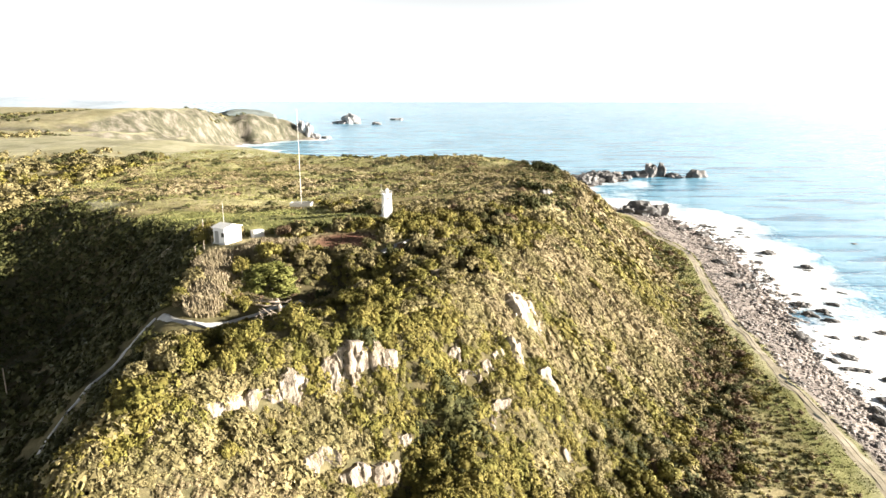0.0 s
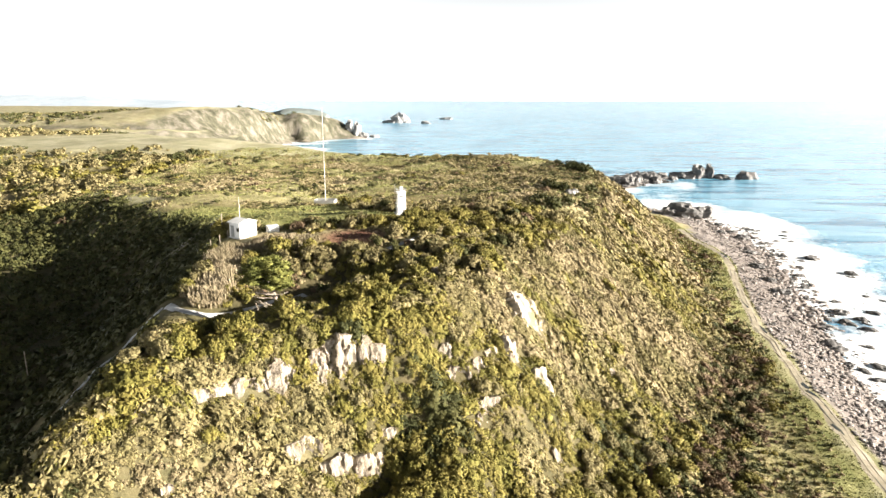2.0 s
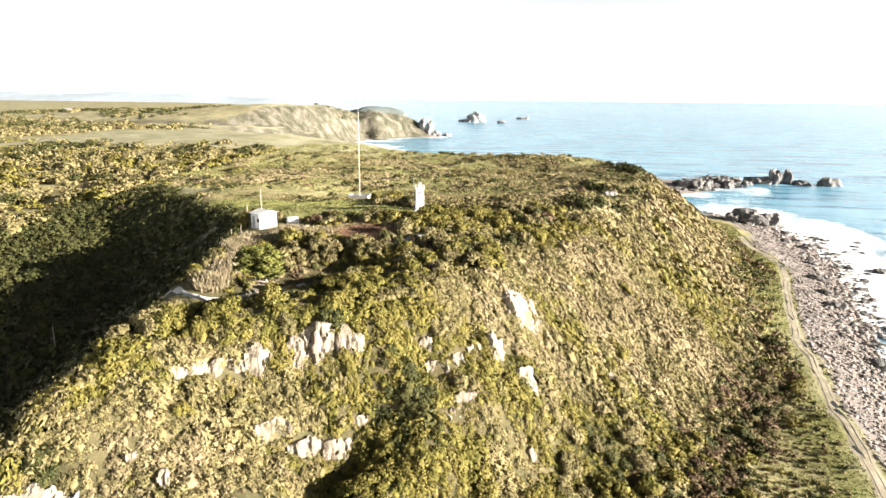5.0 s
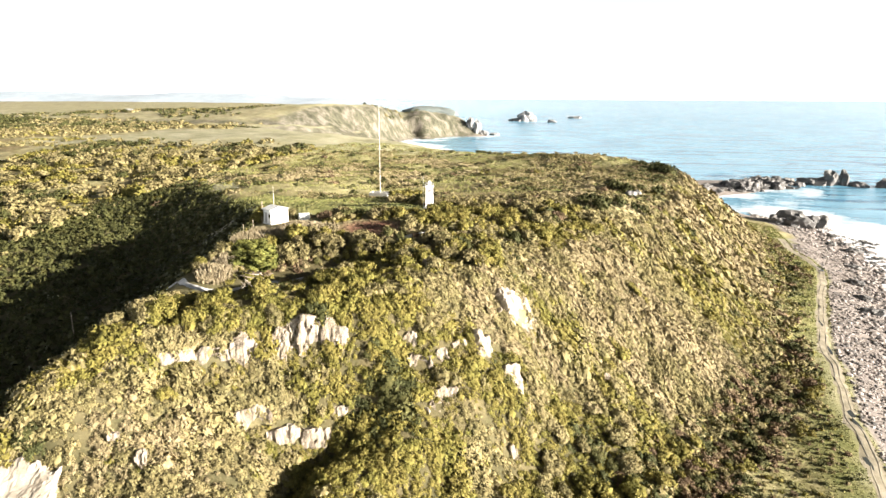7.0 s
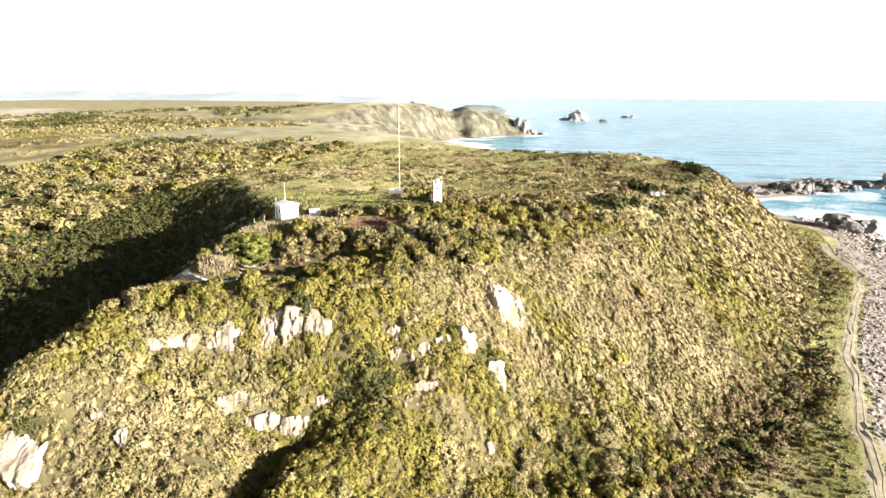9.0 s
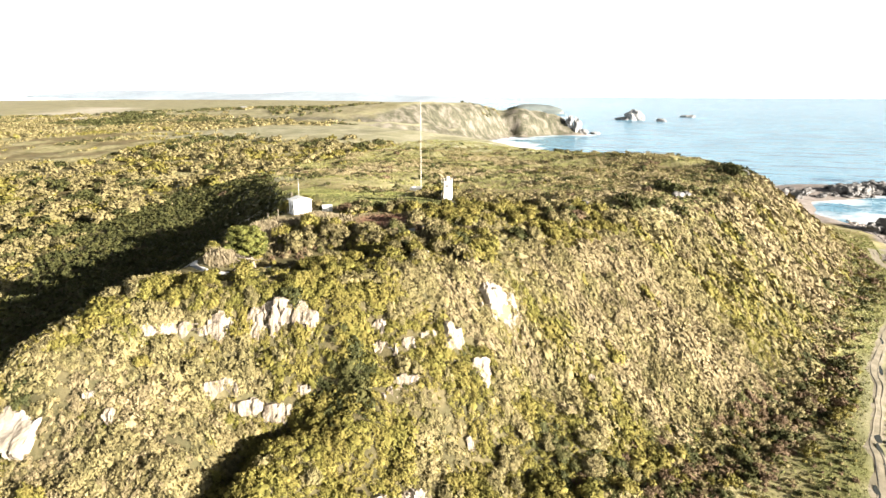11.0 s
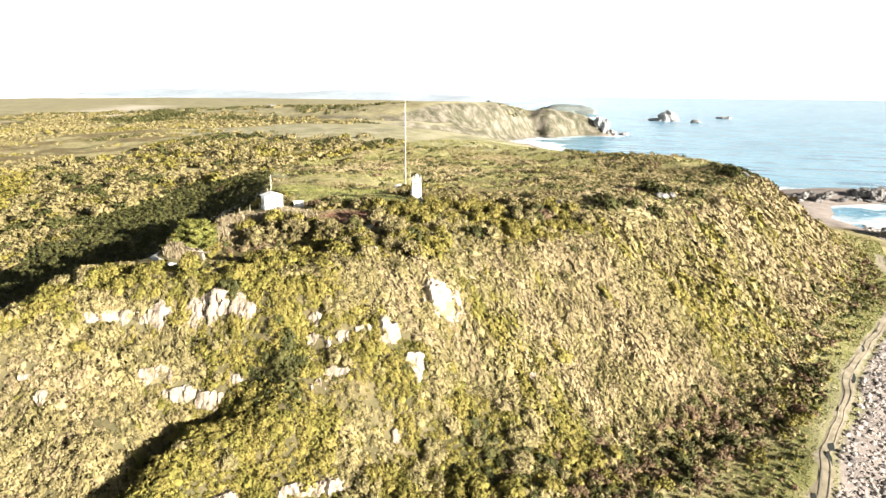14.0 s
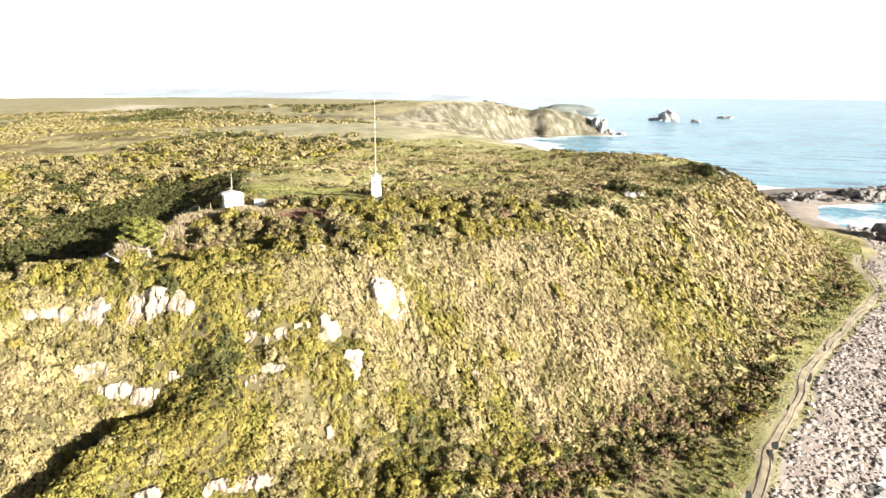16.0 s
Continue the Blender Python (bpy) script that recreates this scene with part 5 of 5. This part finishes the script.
M_LEAF_PINE = leafy("pine_needles", [(0.0, (0.045, 0.060, 0.012)), (0.5, (0.085, 0.098, 0.018)), (1.0, (0.145, 0.145, 0.030))], 0.6)
pine((*PINE_AT, float(ground(*PINE_AT)))).scale = (0.95, 0.95, 0.86)

# fallen limbs below the pine
r = random.Random(8)
for k in range(5):
    bm = bmesh.new()
    n = r.uniform(1.2, 2.6)
    p = [Vector((n * q / 3, 0.12 * math.sin(q * 2 + k), 0.05 + 0.12 * (q % 2))) for q in range(4)]
    for q in range(3):
        rod(bm, p[q], p[q + 1], 0.09 - 0.02 * q, 0.07 - 0.02 * q, 7)
    rod(bm, p[1], p[1] + Vector((0.4, 0.5, 0.5)), 0.06, 0.02, 6)
    ob = part("fallen_branch", bm, M_WOOD)
    bx, by = PINE_AT[0] - 2.6 + 0.8 * k, PINE_AT[1] - 1.6 - 0.35 * (k % 3)
    ob.matrix_basis = pose(bx, by, float(ground(bx, by)) + 0.25, 0, -8, 25 + 40 * k)
    tagged(ob, "grey dead branch lying below the pine", "branch", "dead branches under the pine")

# ---- shore rocks ----
ROCK_MESHES = []
for k in range(6):
    bm = rock_lump(40 + k, (1, 1, 1), 3, 0.5, 1.9)
    m = bpy.data.meshes.new("shore_rock")
    bm.to_mesh(m)
    bm.free()
    m.materials.append(M_ROCK_DARK)
    ROCK_MESHES.append(m)
# copies of the rocks in the haze-paled colour, for the far stacks
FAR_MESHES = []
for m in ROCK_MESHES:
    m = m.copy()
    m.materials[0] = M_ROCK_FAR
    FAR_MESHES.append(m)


def shore_rock(x, y, w, h, k, label="dark wave-worn rock standing in the surf", group="rocks in the surf", name="shore_rock"):
    ob = new(name, ROCK_MESHES[k % 6])
    z = max(float(land(np.array([x]), np.array([y]))[0]), -0.6)
    ob.matrix_basis = pose(x, y, z + h * 0.22, 0, 0, k * 57) @ Matrix.Diagonal((w, w * 0.75, h, 1))
    return tagged(ob, label, "rock", group)


for k, (x, y, w, h) in enumerate(((103, 253, 5, 2.2), (115, 223, 6.5, 2.2), (118.4, 204, 4, 2), (86.5, 178, 5, 1.8), (95.4, 164, 4.5, 2), (92.5, 155.5, 4.5, 2), (95.5, 151, 4, 1.8), (156, 240, 3, 1.2), (86, 128.4, 4.5, 1.6), (84, 121.6, 4, 1.4), (96, 140, 3, 1.2), (100, 190, 3, 1.2), (90, 205, 4.5, 1.7), (110, 246, 4.5, 1.6), (98, 262, 4, 1.6), (122, 262, 3, 1.2), (99, 174, 3.2, 1.2), (81, 140, 4, 1.3), (88, 190, 3.6, 1.4), (96, 226, 4, 1.5), (104, 236, 3.6, 1.4))):
    shore_rock(x, y, w, h, k)
r = random.Random(4)
for k in range(80):
    y = r.uniform(95, 290)
    x = float(np.interp(y, [p[1] for p in WATERLINE[:9]], [p[0] for p in WATERLINE[:9]])) + r.uniform(0, 1) ** 1.8 * 24
    s = r.uniform(1.0, 3.8)
    shore_rock(x, y, s, s * r.uniform(0.3, 0.5), k)
for k, (x, y, w, h) in enumerate(((93, 299, 15, 8.5), (102, 303, 10, 7), (86, 297, 9, 5))):
    shore_rock(x, y, w, h, k + 2, "large grey boulder at the foot of the headland", "boulders at the point")
for k, (x, y, w, h) in enumerate(((136, 455, 16, 7), (145, 455, 11, 14), (153, 456, 7, 13), (161, 454, 10, 5), (178, 455, 16, 8))):
    shore_rock(x, y, w, h, k + 3, "jagged dark sea stack standing in the water", "sea stacks off the point", "sea_rock")
r = random.Random(9)
for k in range(46):
    u = r.random()
    shore_rock(86 + 40 * u + r.uniform(-6, 6), 415 + 45 * u + r.uniform(-12, 12), r.uniform(5, 12), r.uniform(2.5, 6.5), k, "rugged reef rock beyond the headland", "reef rocks")
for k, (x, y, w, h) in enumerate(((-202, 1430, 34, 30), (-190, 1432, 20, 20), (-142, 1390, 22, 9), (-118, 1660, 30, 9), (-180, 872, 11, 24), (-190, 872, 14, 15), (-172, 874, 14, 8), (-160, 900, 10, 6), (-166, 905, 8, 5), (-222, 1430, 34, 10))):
    far_stack = shore_rock(x, y, w, h, k, "far sea stack, greyed for haze in its colour, ringed by surf", "far sea stacks", "sea_rock")
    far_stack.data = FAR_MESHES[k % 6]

for k in range(70):
    u = r.random()
    shore_rock(56 + 66 * u + r.uniform(-5, 5), 392 + 60 * u + r.uniform(-20, 12), r.uniform(2, 7), r.uniform(1.0, 3.2), k, "low brown rock on the wave-cut shelf", "rocks on the shelf")

# dark rocks on the seaward brow
for k, (x, y, w, h) in enumerate(((38, 231, 5, 2.0), (26.2, 169, 3.4, 1.8), (28, 173, 2.4, 1.4), (10, 143, 2.6, 1.0))):
    ob = new("rock", ROCK_MESHES[k % 6])
    ob.matrix_basis = pose(x, y, float(ground(x, y)) + 0.2 * h, 0, 0, 40 * k) @ Matrix.Diagonal((w, w * 0.7, h, 1))
    tagged(ob, "dark rock breaking through the scrub on the brow", "rock", "rocks on the brow")

# shingle and boulders of the beach
gen = np.random.default_rng(12)
vs, fs, base = [], [], 0
lumps = []
for k in range(5):
    bm = rock_lump(70 + k, (1, 1, 1), 1, 0.3, 2.6)
    lumps.append((np.array([tuple(v.co) for v in bm.verts]), np.array([[v.index for v in f.verts] for f in bm.faces])))
    bm.free()
y = 75 + 255 * gen.random(28000) ** 1.6
x = np.interp(y, [p[1] for p in TRACK], [p[0] for p in TRACK]) + gen.uniform(0.5, 32, 28000)
zz = land(x, y)
keep = np.where(y < 250, x > np.interp(y, [p[1] for p in TRACK], [p[0] for p in TRACK]) + 1.9 + 0.8 * value_noise(x, y, 5, 8), zz < 2.3) & (zz > -0.7)
x, y, zz = x[keep], y[keep], zz[keep]
size = (0.2 + 0.75 * gen.random(len(x)) ** 5) * np.where(y > 300, 1.8, 1.0) + np.where(y < 150, 0.45, 1.0) * (gen.random(len(x)) < 0.06) * (zz < 1.2)
for k in range(5):
    who = np.arange(len(x)) % 5 == k
    pv, pf = lumps[k]
    a = gen.uniform(0, 6.28, who.sum())[:, None]
    s = size[who][:, None]
    px, py = pv[None, :, 0] * s * 1.2, pv[None, :, 1] * s
    v = np.stack([px * np.cos(a) - py * np.sin(a) + x[who][:, None], px * np.sin(a) + py * np.cos(a) + y[who][:, None], pv[None, :, 2] * s * 0.6 + np.maximum(zz[who], -0.2)[:, None] + 0.1 * s], -1)
    vs.append(v.reshape(-1, 3))
    fs.append((pf[None] + (np.arange(who.sum()) * len(pv))[:, None, None]).reshape(-1, 3) + base)
    base += who.sum() * len(pv)
ob = new("beach_stones", mesh_of("beach_stones", np.concatenate(vs), np.concatenate(fs), M_STONE))
tagged(ob, "grey and pinkish boulders and shingle on the shore", "stones", kind="stuff")

# ---- far headland beyond the bay ----
bm = rock_lump(91, (150, 130, 52), 4, 0.22, 3.0)
ob = part("far_headland", bm, M_HEADLAND)
ob.matrix_basis = pose(-522, 1750, -2, 0, 0, 20)
tagged(ob, "low hazy headland far across the bay", "headland", kind="structure")


# house far out on the plain
hx, hy = -520.0, 614.0
t = thing("farmhouse", (hx, hy, float(ground(hx, hy))), "small weathered wooden farmhouse far out on the plain", "house", turn=25)
bm = bmesh.new()
box(bm, (12, 7, 4.6), (0, 0, 1.3), bevel=0.05)
part("wall", bm, M_WOOD, t)
t.scale = (0.6, 0.6, 0.6)
for s in (-1, 1):
    bm = bmesh.new()
    box(bm, (12.8, 4.6, 0.2), (0, s * 1.95, 4.6), lean=(-s * 30, 0), bevel=0.02)
    part("roof", bm, M_GREY, t)
for s in (-3.4, 0.2, 3.6):
    bm = bmesh.new()
    box(bm, (1.3, 0.12, 1.3), (s, -3.54, 2.0), bevel=0.02)
    part("window", bm, M_GLASS, t)

# hills beyond the plain
RX = np.linspace(-4700, -900, 90)
base_y = 2650 + 0.12 * (RX + 900)
top = (30 + 16 * smooth(-1200, -3000, RX) + 16 * fbm(RX, 0 * RX, 700, 4, 3)) * smooth(-900, -1500, RX)
rows = [np.column_stack([RX, base_y + d, np.where(h > 0, top * h + 8 * fbm(RX, 0 * RX + d, 400, 3, 5) * h, -5)]) for d, h in ((0, 0), (120, 0.45), (260, 0.8), (420, 1.0), (700, 0.9), (1100, 0.0))]
n = len(RX)
a, c = np.meshgrid(np.arange(n - 1), np.arange(5))
q = (c * n + a).ravel()
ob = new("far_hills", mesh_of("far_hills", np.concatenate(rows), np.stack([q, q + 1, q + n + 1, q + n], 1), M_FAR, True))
tagged(ob, "pale hazy hills along the horizon", "hills", kind="structure")

# ---- power line across the valley ----
def cable(a, c, sag, label):
    pts = [Vector(a).lerp(Vector(c), k / 14) - Vector((0, 0, sag * 4 * (k / 14) * (1 - k / 14))) for k in range(15)]
    cu = bpy.data.curves.new("power_cable", "CURVE")
    cu.dimensions, cu.bevel_depth, cu.bevel_resolution = "3D", 0.012, 1
    sp = cu.splines.new("POLY")
    sp.points.add(14)
    for p, q in zip(sp.points, pts):
        p.co = (*q, 1)
    cu.materials.append(M_CABLE)
    return tagged(new("power_cable", cu), label, "cable", "power cables")


POLE_A = Vector((-41.5, 108.5, float(ground(-41.5, 108.5)) + 3.1))
POLE_B = Vector((-56.0, 76.0, float(ground(-56.0, 76.0)) + 4.1))
for s in (-0.05, 0.35):
    cable(POLE_A + Vector((0, 0, -s)), POLE_B + Vector((0, 0, -s)), 0.8, "thin slack cable between two poles")

# ---- puddles in the track ----
M_WATER, _nt, _b = mat("puddle_water", 0.06)
_b.inputs["Base Color"].default_value = (0.05, 0.055, 0.05, 1)
for k, (y, off, rx, ry) in enumerate(((215.5, 0.4, 1.1, 2.6), (143.5, 0.5, 0.4, 2.6), (160.5, -0.5, 0.4, 2.0), (108.0, 0.5, 0.42, 2.8), (113.5, 0.4, 0.5, 1.6), (97.0, -0.5, 0.35, 1.8))):
    x = float(np.interp(y, [p[1] for p in TRACK], [p[0] for p in TRACK])) + off
    bm = bmesh.new()
    ring = []
    for n in range(22):
        a = n / 22 * 2 * math.pi
        s = 1 + 0.28 * noise.noise(Vector((math.cos(a) * 1.5, math.sin(a) * 1.5, k * 5.0)))
        px, py = x + math.cos(a) * rx * s, y + math.sin(a) * ry * s
        ring.append((px, py))
    z = sum(float(ground(p, q)) for p, q in ring) / 22 + 0.07
    top = [bm.verts.new((p, q, z)) for p, q in ring]
    low = [bm.verts.new((p, q, z - 0.3)) for p, q in ring]
    bm.faces.new(top)
    for n in range(22):
        bm.faces.new((top[n - 1], low[n - 1], low[n], top[n]))
    tagged(part("puddle", bm, M_WATER), "shallow rain puddle lying in the track", "puddle", "puddles in the track")
